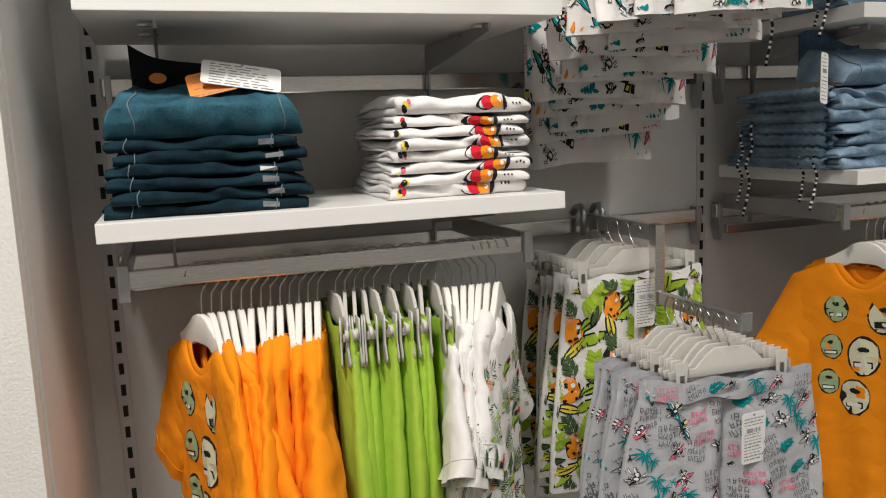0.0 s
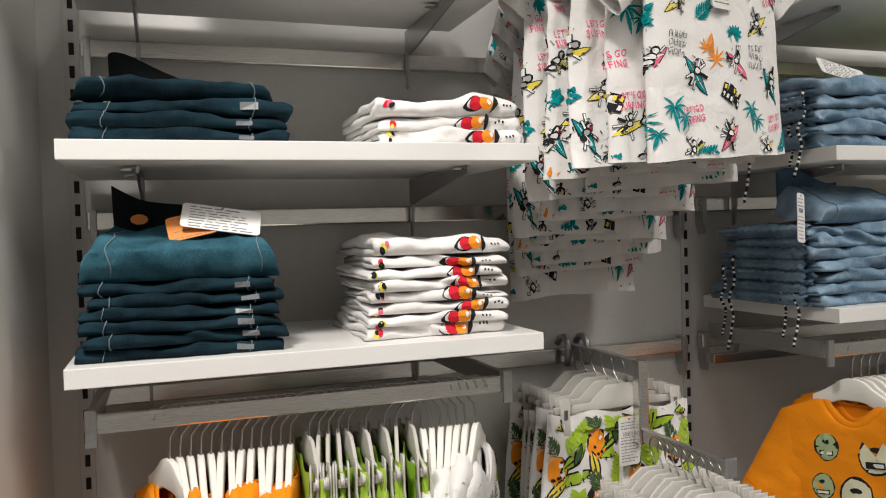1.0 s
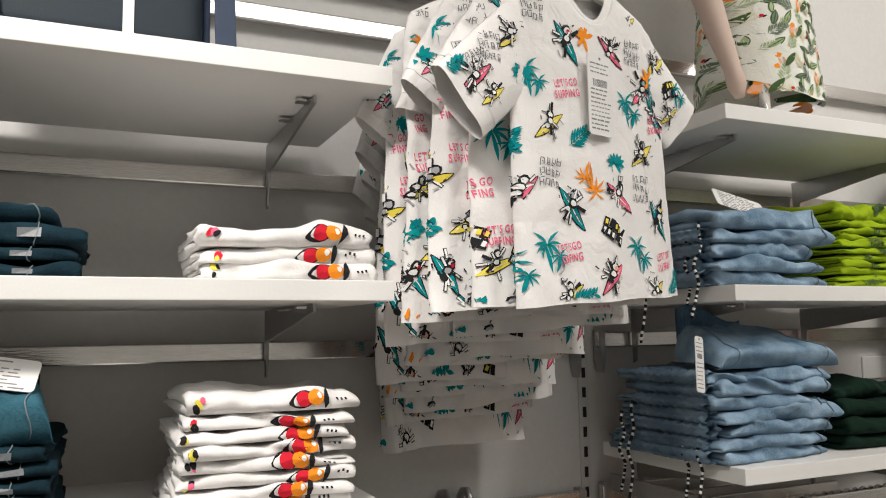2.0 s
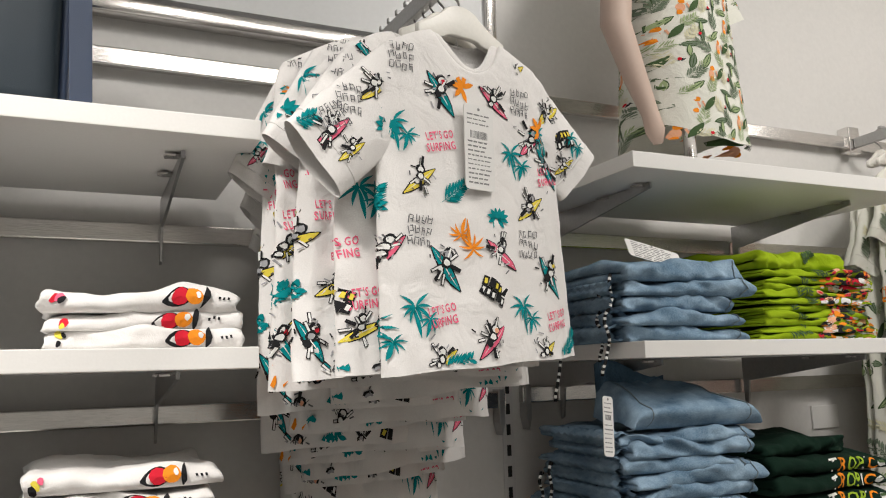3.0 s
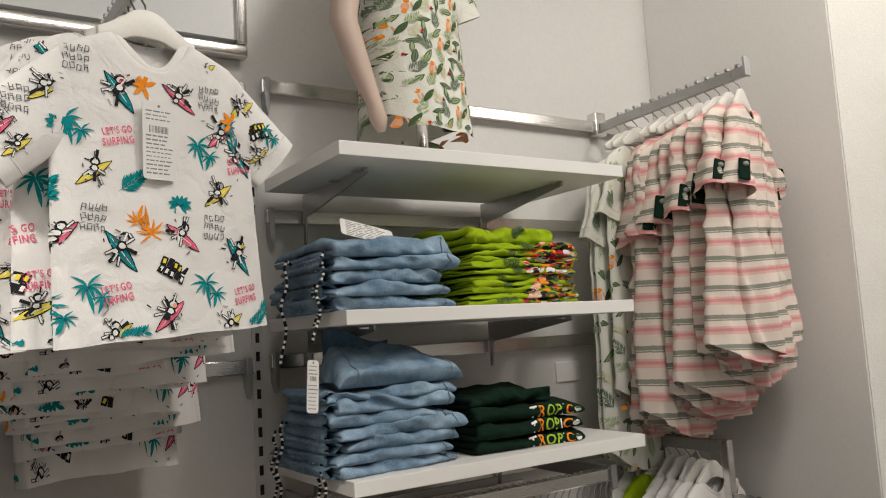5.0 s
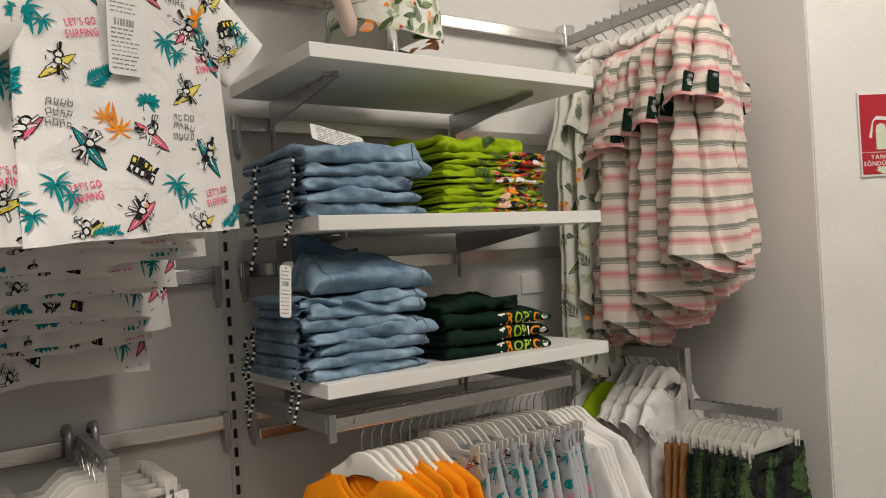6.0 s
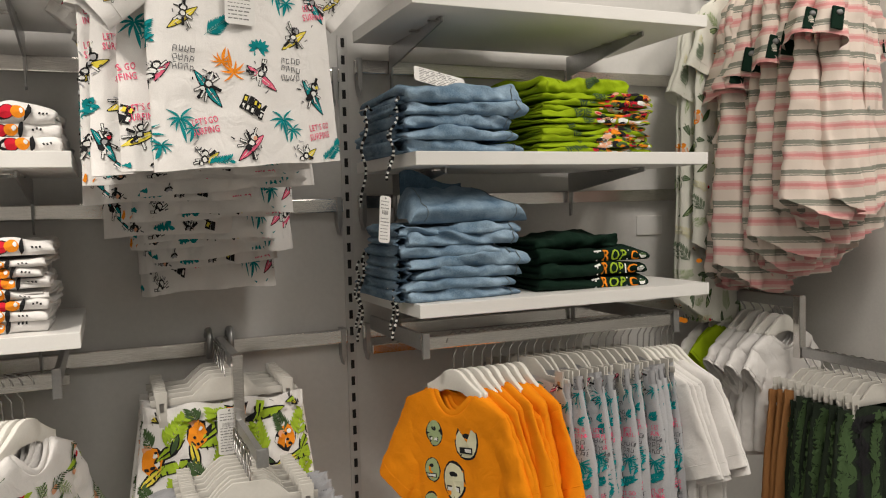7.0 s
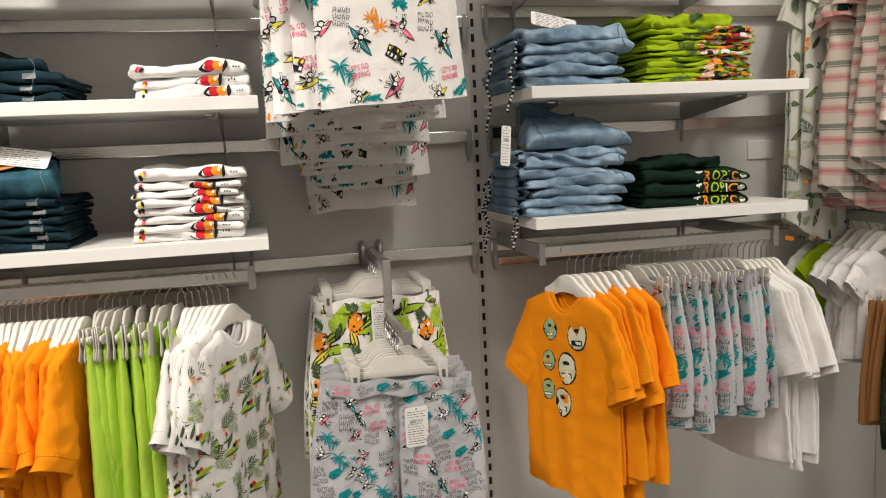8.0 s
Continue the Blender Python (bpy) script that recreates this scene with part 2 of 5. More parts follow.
def plate(bm, outline, y0, y1, bev=0.0, mi=0):
    """An outline in x, z given thickness along y."""
    a = [bm.verts.new((x, y0, z)) for x, z in outline]
    b = [bm.verts.new((x, y1, z)) for x, z in outline]
    fs = [bm.faces.new(a), bm.faces.new(b[::-1])]
    n = len(outline)
    for i in range(n):
        fs.append(bm.faces.new((a[(i + 1) % n], a[i], b[i], b[(i + 1) % n])))
    for f in fs:
        f.material_index = mi
    bmesh.ops.recalc_face_normals(bm, faces=fs)
    if bev:
        es = [e for e in set(fs[0].edges) | set(fs[1].edges)]
        bmesh.ops.bevel(bm, geom=es, offset=bev, segments=2, affect="EDGES", profile=0.5)
    return bm


def lerp_table(table, v):
    """A value from rows of (key, value, ...), smooth between them."""
    for (a, *p), (b, *q) in zip(table, table[1:]):
        if v <= b:
            k = max(0.0, (v - a) / (b - a))
            return [x + (y - x) * k for x, y in zip(p, q)]
    return list(table[-1][1:])


PLACED = set()


def place(proto, m):
    """The thing itself the first time, then copies of it."""
    if proto.name in PLACED:
        return copy_thing(proto, m)
    PLACED.add(proto.name)
    proto.matrix_basis = m
    return proto


# ---- print motifs: flat shapes as (points, faces, ink) ----
def lens(x, z, length, width, angle, ink, n=5, bend=0.0):
    """A pointed leaf from (x, z)."""
    ca, sa = math.cos(angle), math.sin(angle)
    pts, faces = [], []
    for i in range(n + 1):
        s = i / n
        w = width * math.sin(math.pi * min(1, s * 0.96 + 0.02)) ** 0.8 / 2
        a, b = s * length, bend * s * s * length
        for q in (-w, w):
            pts.append((x + a * ca - (b + q) * sa, z + a * sa + (b + q) * ca))
    for i in range(n):
        faces.append((2 * i, 2 * i + 1, 2 * i + 3, 2 * i + 2))
    return pts, faces, ink


def blob(x, z, r, rng, ink, n=9, flat=1.0, rough=0.35):
    a0 = rng.random() * 6.28
    pts = [(x, z)] + [(x + r * (1 - rough * rng.random()) * math.cos(a0 + 6.283 * i / n), z + flat * r * (1 - rough * rng.random()) * math.sin(a0 + 6.283 * i / n)) for i in range(n)]
    return pts, [(0, i + 1, (i + 1) % n + 1) for i in range(n)], ink


def bar(x, z, w, h, angle, ink):
    ca, sa = math.cos(angle), math.sin(angle)
    pts = [(x + a * ca - b * sa, z + a * sa + b * ca) for a, b in ((-w / 2, -h / 2), (w / 2, -h / 2), (w / 2, h / 2), (-w / 2, h / 2))]
    return pts, [(0, 1, 2, 3)], ink


def palm(x, z, s, ink, rng, flip=1):
    """A tall and a short palm side by side; flip stands them on their heads."""
    out = []
    for bx, foot, h, k in ((-0.10, -0.5, 0.66, 1.0), (-0.02, -0.5, 0.40, 0.72)):
        lean = 0.10 if k == 1.0 else -0.42
        out.append(lens(x + bx * s, z + foot * s, h * s, 0.085 * s, math.pi / 2 + lean, ink, 5, 0.10))
        tx, tz = x + (bx - h * math.sin(lean) * 0.95 - 0.06 * h) * s, z + (foot + h * math.cos(lean) * 0.97) * s
        for a in (-0.75, -0.2, 0.45, 1.2, 2.0, 2.7, 3.3, 3.9):
            ln = 0.34 * s * k * (0.85 + 0.3 * rng.random())
            out.append(lens(tx, tz, ln, 0.075 * s * k, a, ink, 4, -0.5 if a < 1.6 else 0.5))
    if flip < 0:
        out = [([(2 * x - a, 2 * z - b) for a, b in p], f, i) for p, f, i in out]
    return out


def monstera(x, z, s, ink):
    """A broad leaf with deep slits round its edge and a bare midrib."""
    out = []
    for side in (-1, 1):
        for k in range(5):
            a = -1.25 + 0.62 * k
            ln = 0.52 * s * (1.0 - 0.06 * k)
            out.append(lens(x + side * 0.02 * s, z + (0.10 - 0.04 * k) * s, ln, 0.17 * s, a if side > 0 else math.pi - a, ink, 5, 0.12 * side))
    return out


def fern(x, z, s, angle, ink, n=7, wide=0.13):
    out = [lens(x - 0.5 * s * math.cos(angle), z - 0.5 * s * math.sin(angle), s, 0.03 * s, angle, ink)]
    for i in range(n):
        q = -0.35 + 0.8 * i / n
        for side in (-1, 1):
            out.append(lens(x + q * s * math.cos(angle), z + q * s * math.sin(angle), 0.42 * s * (1 - 0.5 * i / n), wide * s, angle + side * 0.75, ink, 3))
    return out


def rider(x, z, s, rng, board, angle, yellow=False):
    """A surfboard with an inked tangle of pale outlined shapes on it."""
    ca, sa = math.cos(angle), math.sin(angle)
    out = [lens(x - 0.52 * s * ca, z - 0.52 * s * sa, 1.04 * s, 0.25 * s, angle, "black"), lens(x - 0.48 * s * ca, z - 0.48 * s * sa, 0.96 * s, 0.19 * s, angle, board)]
    out.append(lens(x - 0.4 * s * ca, z - 0.4 * s * sa, 0.8 * s, 0.022 * s, angle, "white", 3))
    for ox, oz, r in ((-0.02, 0.10, 0.13), (0.06, 0.26, 0.15), (-0.10, -0.02, 0.10)):
        cx, cz = x + (ox + rng.uniform(-0.03, 0.03)) * s, z + (oz + rng.uniform(-0.03, 0.03)) * s
        out += [blob(cx, cz, r * s, rng, "black", 9, 1.0, 0.3), blob(cx, cz, r * 0.66 * s, rng, "white" if rng.random() < 0.75 else "grey", 8, 0.9, 0.35)]
        if yellow:
            out.append(blob(cx + 0.03 * s, cz - 0.02 * s, r * 0.45 * s, rng, rng.choice(["yellow", "peach", "red"]), 7))
    for _ in range(7):
        a, d = rng.uniform(0.2, 6.1), rng.uniform(0.14, 0.36)
        cx, cz = x + d * math.cos(a) * s, z + (0.1 + d * math.sin(a)) * s
        out += [bar(cx, cz, 0.22 * s, 0.075 * s, a, "black"), bar(cx, cz, 0.19 * s, 0.038 * s, a, "white")]
    for _ in range(12):
        out.append(bar(x + rng.gauss(0, 0.2) * s, z + rng.gauss(0.12, 0.2) * s, rng.uniform(0.06, 0.16) * s, 0.03 * s, rng.uniform(0, 3), rng.choice(["black", "slate", "grey"])))
    return out


def outlined_bars(x, z, s, rng, angle=0.0, ink="grey"):
    """Rows of hollow marks, as lettering too small to read."""
    out = []
    for row in (0.38, 0.02, -0.34):
        for k in range(4):
            cx, cz, t = (k - 1.5) * 0.23 * s, (row + rng.uniform(-0.04, 0.04)) * s, rng.uniform(-0.25, 0.25)
            for dx, dz, w, h in ((-0.07, rng.uniform(-0.03, 0.03), 0.03, 0.26), (0.06, rng.uniform(-0.04, 0.04), 0.03, 0.20), (0, 0.12 * rng.choice((1, 1, -1)), 0.12, 0.03), (0, rng.uniform(-0.10, 0.05), 0.11, 0.03)):
                px, pz = cx + dx * s, cz + dz * s
                out.append(bar(x + px * math.cos(angle) - pz * math.sin(angle), z + px * math.sin(angle) + pz * math.cos(angle), w * s, h * s, angle + t, "slate" if ink == "grey" else ink))
    return out


def dark_bars(x, z, s, rng, angle=-0.4):
    """Two rows of yellow marks with heavy dark edges."""
    out = []
    for k in range(5):
        for row, ink in ((0.17, "yellow"), (-0.15, "white")):
            px, pz = (k - 2) * 0.205 * s, (row + rng.uniform(-0.03, 0.03)) * s
            for w, h, c in ((0.20, 0.32, "black"), (0.10, 0.17, ink)):
                out.append(bar(x + px * math.cos(angle) - pz * math.sin(angle), z + px * math.sin(angle) + pz * math.cos(angle), w * s, h * s, angle + rng.uniform(-0.2, 0.2), c))
    return out


WORDS = {}


def words(text, x, z, height, angle, inks, narrow=1.0):
    """Lettering as flat faces; inks is one ink or one for each letter."""
    out, pen = [], 0.0
    for k, ch in enumerate(text):
        if ch == " ":
            pen += 0.35
            continue
        if ch not in WORDS:
            cu = bpy.data.curves.new("letter", "FONT")
            cu.body, cu.resolution_u, cu.offset = ch, 2, 0.022
            ob = new("letter", cu)
            bpy.context.view_layer.update()
            me = ob.evaluated_get(bpy.context.evaluated_depsgraph_get()).to_mesh()
            pts = [(v.co.x, v.co.y) for v in me.vertices]
            faces = [tuple(p.vertices) for p in me.polygons]
            bpy.data.objects.remove(ob)
            bpy.data.curves.remove(cu)
            WORDS[ch] = pts, faces, max(p[0] for p in pts)
        pts, faces, wide = WORDS[ch]
        out.append(([((a + pen) * height * narrow, b * height) for a, b in pts], faces, inks[k % len(inks)] if isinstance(inks, list) else inks))
        pen += wide + 0.1
    half = pen * height * narrow / 2
    ca, sa = math.cos(angle), math.sin(angle)
    return [([(x + (a - half) * ca - b * sa, z + (a - half) * sa + b * ca) for a, b in p], f, i) for p, f, i in out]


def lay_print(bm, motifs, on, keep):
    """Lay flat motifs on cloth: on(x, z, lift) gives the place, keep(x, z) says if there is cloth."""
    for k, (pts, faces, ink) in enumerate(motifs):
        good = [keep(*p) for p in pts]
        lift = 0.0008 + 0.0005 * (k % 5)
        vs = [bm.verts.new(on(*p, lift)) if g else None for p, g in zip(pts, good)]
        for f in faces:
            if all(good[i] for i in f):
                try:
                    bm.faces.new([vs[i] for i in f]).material_index = INK_NAMES.index(ink)
                except ValueError:
                    pass
        for v in vs:
            if v is not None and not v.link_faces:
                bm.verts.remove(v)


# ---- the niche: walls, floor, ceiling ----
WALL, LEFT, RIGHT, TOP = 0.45, -0.075, 2.71, 3.2


def slab(name, label, mat, x0, x1, y0, y1, z0, z1, category="wall", m=None):
    return solid(name, box(bmesh.new(), x0, x1, y0, y1, z0, z1, 0.0, 0, m), mat, label, category, kind="structure")


slab("wall_north", "pale grey painted back wall of the shop niche", wall_paint, LEFT - 0.2, RIGHT + 0.25, WALL, WALL + 0.15, 0, TOP)
slab("wall_stub_left", "grey painted return wall beside the shelves", return_paint, LEFT - 0.12, LEFT, -0.06, WALL - 0.002, 0, TOP)
slab("wall_stub_right", "pale painted return wall catching a garment shadow", return_paint, RIGHT, RIGHT + 0.12, -0.178, WALL - 0.002, 0, TOP)
slab("pillar_front", "rough white plaster face of the pillar", plaster, -1.6, LEFT - 0.004, -0.10, -0.062, 0, TOP)
SIGN_WALL = Matrix.Translation((RIGHT, -0.178, 0)) @ pose(0, 0, 0, 0, 0, -30)
slab("wall_angled", "cream painted angled wall with the extinguisher sign", plaster, 0.006, 2.2, 0.0, 0.12, 0, TOP, m=SIGN_WALL)
# Unseen floor, ceiling and far walls, added to close the room and bounce light.
slab("floor", "unseen pale polished floor tiles", floor_stone, -4, 6, -5, WALL + 0.15, -0.1, 0, "floor")
slab("ceiling", "unseen plain white shop ceiling", ceiling_paint, -4, 6, -5, WALL + 0.15, TOP, TOP + 0.1, "ceiling")
slab("wall_south", "unseen plain far wall closing the room", ceiling_paint, -4, 6, -5.1, -5, 0, TOP)
slab("wall_west", "unseen plain side wall closing the room", ceiling_paint, -4.1, -4, -5, WALL, 0, TOP)
slab("wall_east", "unseen plain side wall closing the room", ceiling_paint, 6, 6.1, -5, WALL, 0, TOP)


def upright(x, top=2.4):
    """A slotted steel upright let into the wall."""
    t = thing("slotted_upright", "slotted steel shelf upright set into the wall", "upright", "wall uprights")
    bm = bmesh.new()
    box(bm, -0.013, 0.013, -0.004, 0.01, 0.3, top, 0.001)
    part("upright_channel", bm, steel_upright, t, smooth=False)
    bm = bmesh.new()
    z = 0.32
    while z < top - 0.02:
        box(bm, -0.0045, 0.0045, -0.0052, 0.0, z, z + 0.022, 0)
        z += 0.0425
    part("slot_row", bm, slot_dark, t, "dark punched slots", False)
    t["kind"] = "structure"
    t.matrix_basis = pose(x, WALL, 0)


upright(-0.016)
upright(1.322, 1.88)


def wall_rail(x0, x1, z0, z1):
    t = thing("wall_rail", "satin chrome rectangular wall rail between uprights", "rail", "wall rails")
    part("rail_bar", box(bmesh.new(), x0, x1, WALL - 0.03, WALL - 0.012, z0, z1, 0.003), chrome, t, smooth=False)
    for x in (x0 + 0.012, x1 - 0.012):
        bm = bmesh.new()
        plate(bm, [(x - 0.006, z1 + 0.004), (x + 0.006, z1 + 0.004), (x + 0.006, z0 - 0.03), (x, z0 - 0.055), (x - 0.006, z0 - 0.03)], WALL - 0.034, WALL - 0.004, 0.001)
        part("rail_bracket", bm, arm_metal, t, smooth=False)


for x0, x1, lows in ((0.0, 1.305, (1.114, 1.440, 1.757, 2.076)), (1.345, 2.676, (1.120, 1.448, 1.783, 2.097))):
    for z in lows:
        wall_rail(x0, x1, z, z + 0.034)


def wall_panel():
    """The framed pale board high on the wall."""
    t = thing("framed_panel", "pale grey display board in a satin metal frame", "panel")
    part("board", box(bmesh.new(), 0.0, 1.29, WALL - 0.03, WALL - 0.01, 2.215, 2.95), panel_grey, t, smooth=False)
    part("frame_rail", box(bmesh.new(), -0.02, 1.31, WALL - 0.042, WALL - 0.005, 2.172, 2.202, 0.006), chrome, t)
    part("frame_stile", box(bmesh.new(), 1.285, 1.31, WALL - 0.044, WALL - 0.005, 2.203, 2.95, 0.006), chrome, t)
    part("darker_board", box(bmesh.new(), 0.0, 0.72, WALL - 0.034, WALL - 0.03, 2.235, 2.95), steel_upright, t, "darker grey panel", False)


wall_panel()


def shelf(x0, x1, z, thick=0.028, back=0.40, brackets=(0.1, 0.62)):
    t = thing("shelf", "white melamine shelf on two grey steel brackets", "shelf", "wall shelves")
    bm = box(bmesh.new(), 0, x1 - x0, 0, back, -thick, 0, 0.0015)
    part("shelf_board", bm, shelf_white, t, smooth=False)
    for bx in brackets:
        bm = bmesh.new()
        z0, yb = -thick, WALL - 0.035
        outline = [(0.08, z0 - 0.001), (0.08, z0 - 0.012), (yb - 0.06, z0 - 0.05), (yb - 0.02, z0 - 0.055), (yb - 0.012, z0 - 0.115), (yb - 0.002, z0 - 0.12), (yb, z0 - 0.03), (yb, z0 - 0.001)]
        plate(bm, outline, -0.0025, 0.0025, 0.0006)
        bmesh.ops.rotate(bm, verts=bm.verts, matrix=Matrix.Rotation(radians(90), 3, "Z"))
        bmesh.ops.translate(bm, verts=bm.verts, vec=(bx, 0, 0))
        br = part("shelf_bracket", bm, arm_metal, t, smooth=False)
        for ty in (0.10, 0.21):
            bm = bmesh.new()
            plate(bm, [(0.022 * math.cos(a) * (1 if abs(a) < 2 else 0.4) + 0.004, 0.010 * math.sin(a)) for a in [k * 0.628 - 3.14 for k in range(10)]], 0, 0.003)
            bmesh.ops.rotate(bm, verts=bm.verts, matrix=Matrix.Rotation(radians(-90), 3, "X"))
            bmesh.ops.translate(bm, verts=bm.verts, vec=(bx - 0.02, ty, z0 - 0.0045))
            part("screw_tab", bm, chrome, br, smooth=False)
    t.matrix_basis = pose(x0, 0, z)
    return t


LX0, LX1, RX0, RX1 = 0.0, 0.712, 1.335, 2.078
for z in (1.25, 1.558, 1.864):
    shelf(LX0, LX1, z)
for z in (1.25, 1.560, 1.880):
    shelf(RX0, RX1, z)


def hang_rail(x0, x1, z=1.158):
    """A flat bar in front of the shelf, carried by two arms from the wall rail."""
    t = thing("hanging_rail", "satin chrome hanging rail on two arms", "rail", "hanging rails")
    part("front_bar", box(bmesh.new(), x0, x1, 0.060, 0.076, z - 0.013, z + 0.015, 0.003), chrome, t, smooth=False)
    for x in (x0 + 0.006, x1 - 0.006):
        part("side_arm", box(bmesh.new(), x - 0.005, x + 0.005, 0.077, WALL - 0.03, z - 0.015, z + 0.02, 0.001), arm_metal, t, smooth=False)
        part("end_plate", box(bmesh.new(), x - 0.008, x + 0.008, 0.052, 0.0595, z - 0.03, z + 0.024, 0.002), arm_metal, t, smooth=False)
    part("rear_bar", box(bmesh.new(), x0, x1, WALL - 0.05, WALL - 0.0345, z - 0.075, z - 0.052, 0.002), chrome, t, smooth=False)


hang_rail(0.02, 0.675)
hang_rail(1.362, 2.03)


def straight_arm(x, y1, z0, z1, notches):
    """A face-out arm with notches along its top."""
    t = thing("face_out_arm", "grey metal face-out arm with notched top", "display arm", "display arms")
    bm = bmesh.new()
    d = Vector((0, y1 - 0.41, z1 - z0))
    m = Matrix.Translation((x, 0.41, z0)) @ Matrix.Rotation(math.atan2(d.z, -d.y) * -1, 4, "X")
    ln = d.length
    box(bm, -0.007, 0.007, -ln, 0, -0.028, 0, 0.002, 0, m)
    part("arm_bar", bm, arm_metal, t, smooth=False)
    for k in range(notches):
        y = -ln + 0.02 + (ln - 0.1) * k / (notches - 1)
        part("notch_tooth", box(bmesh.new(), -0.009, 0.009, y - 0.006, y + 0.004, 0.0, 0.009, 0.002, 0, m), arm_metal, t, smooth=False)
    part("end_stop", box(bmesh.new(), -0.011, 0.011, -ln - 0.008, -ln - 0.0005, -0.03, 0.022, 0.003, 0, m), arm_metal, t, smooth=False)
    part("rail_clamp", box(bmesh.new(), -0.022, 0.022, 0.001, 0.038, -0.04, 0.034, 0.004, 0, m), chrome, t, smooth=False)


straight_arm(0.958, -0.15, 2.118, 2.085, 13)
straight_arm(2.43, -0.11, 2.125, 2.14, 14)


def step_arm(x, ye, z0, zl, y1):
    """An arm that runs out, drops and runs out again."""
    t = thing("stepped_face_out_arm", "chrome stepped face-out arm hooked on the wall rail", "display arm", "display arms")
    part("upper_bar", box(bmesh.new(), x - 0.009, x + 0.009, ye + 0.0185, WALL - 0.035, z0 - 0.016, z0 + 0.016, 0.002), arm_metal, t, smooth=False)
    part("drop_bar", box(bmesh.new(), x - 0.011, x + 0.011, ye - 0.006, ye + 0.018, zl - 0.016, z0 + 0.018, 0.003), chrome, t, smooth=False)
    part("lower_bar", box(bmesh.new(), x - 0.006, x + 0.006, y1, ye - 0.0065, zl - 0.012, zl + 0.014, 0.002), arm_metal, t, smooth=False)
    part("end_stop", box(bmesh.new(), x - 0.011, x + 0.011, y1 - 0.008, y1 - 0.0005, zl - 0.012, zl + 0.022, 0.003), arm_metal, t, smooth=False)
    for s in (-0.024, 0.024):
        bm = bmesh.new()
        tube(bm, [(x + s, WALL - 0.052, z0 - 0.03), (x + s, WALL - 0.054, z0 + 0.02), (x + s, WALL - 0.04, z0 + 0.034), (x + s, WALL - 0.02, z0 + 0.03), (x + s, WALL - 0.006, z0 + 0.015)], 0.008, 8)
        part("rail_hook", bm, arm_metal, t)


step_arm(0.992, 0.145, 1.142, 1.014, -0.10)
step_arm(2.43, 0.05, 1.172, 1.04, -0.205)


# ---- hangers ----
def hook_points(drop, r=0.020):
    pts = [(0, 0, -drop), (0, 0, -drop + 0.02), (0, 0.002, -r * 1.4)]
    for k in range(9):
        a = radians(-40 + 27.5 * k)
        pts.append((0, r * math.cos(a) * 1.0, r * math.sin(a)))
    return [(0, y, z - r) for x, y, z in pts[:2]] + [(0, y, z - r) for x, y, z in pts[2:]]


def hanger(drop=0.075, half=0.078, mat=plastic):
    """A moulded hanger; its origin is the bar under the hook."""
    t = thing("hanger", "ivory plastic garment hanger with a wire hook", "hanger", "garment hangers")
    top, low = [], []
    for k in range(-14, 15):
        x = half * k / 14
        a = abs(x)
        z = -drop - 0.005 - 0.98 * max(0, a - 0.02) ** 1.06 + 0.012 * (a / half) ** 3
        if a < 0.03:
            z = -drop - 0.010 * (a / 0.03) ** 2
        top.append((x, z))
        low.append((x, z - 0.046 + 0.030 * (a / half) ** 1.5))
    bm = bmesh.new()
    plate(bm, top + low[::-1], -0.005, 0.005, 0.002)
    part("hanger_body", bm, mat, t)
    part("hook", tube(bmesh.new(), hook_points(drop), 0.0019, 6), wire_metal, t)
    return t


def clip_hanger(drop=0.06, half=0.125, mat=plastic_grey):
    t = thing("clip_hanger", "pale plastic clip hanger with a wire hook", "hanger", "clip hangers")
    out = [(-half - 0.02, -drop - 0.045), (-half - 0.02, -drop - 0.031), (-0.066, -drop - 0.029), (-0.050, -drop - 0.012), (-0.030, -drop + 0.002), (0.030, -drop + 0.002), (0.050, -drop - 0.012), (0.066, -drop - 0.029), (half + 0.02, -drop - 0.031), (half + 0.02, -drop - 0.045)]
    part("hanger_body", plate(bmesh.new(), out, -0.003, 0.003, 0.0012), mat, t)
    part("hook", tube(bmesh.new(), hook_points(drop), 0.0016, 6), wire_metal, t)
    for s in (-1, 1):
        bm = bmesh.new()
        cx, cz = s * half, -drop - 0.044
        o = [(cx - 0.012, cz + 0.030), (cx + 0.012, cz + 0.030), (cx + 0.011, cz + 0.006), (cx + 0.010, cz - 0.012), (cx + 0.020, cz - 0.032), (cx + 0.017, cz - 0.042), (cx - 0.017, cz - 0.042), (cx - 0.020, cz - 0.032), (cx - 0.010, cz - 0.012), (cx - 0.011, cz + 0.006)]
        plate(bm, o, -0.0105, -0.0075, 0.001)
        plate(bm, o, 0.0075, 0.0105, 0.001)
        box(bm, cx - 0.005, cx + 0.005, -0.0075, 0.0075, cz - 0.006, cz + 0.006, 0.001)
        c = part("clip", bm, mat, t)
        part("spring", box(bmesh.new(), cx - 0.004, cx + 0.004, -0.0118, -0.0107, cz - 0.01, cz + 0.008, 0), wire_metal, c, smooth=False)
    return t


def print_parts(t, groups, on, keep):
    """Each printed motif as a part of its own on the cloth."""
    for g in groups:
        bm = bmesh.new()
        lay_print(bm, g, on, keep)
        if bm.faces:
            part("printed_motif", bm, INK, t, "", False)
        else:
            bm.free()


# ---- garments; local origin at the bar that carries the hook ----
def ridge(x, z, seed, k=1.0):
    return noise.noise((x * 18 * k + seed * 7.1, z * 3.0 + seed, seed * 1.7))


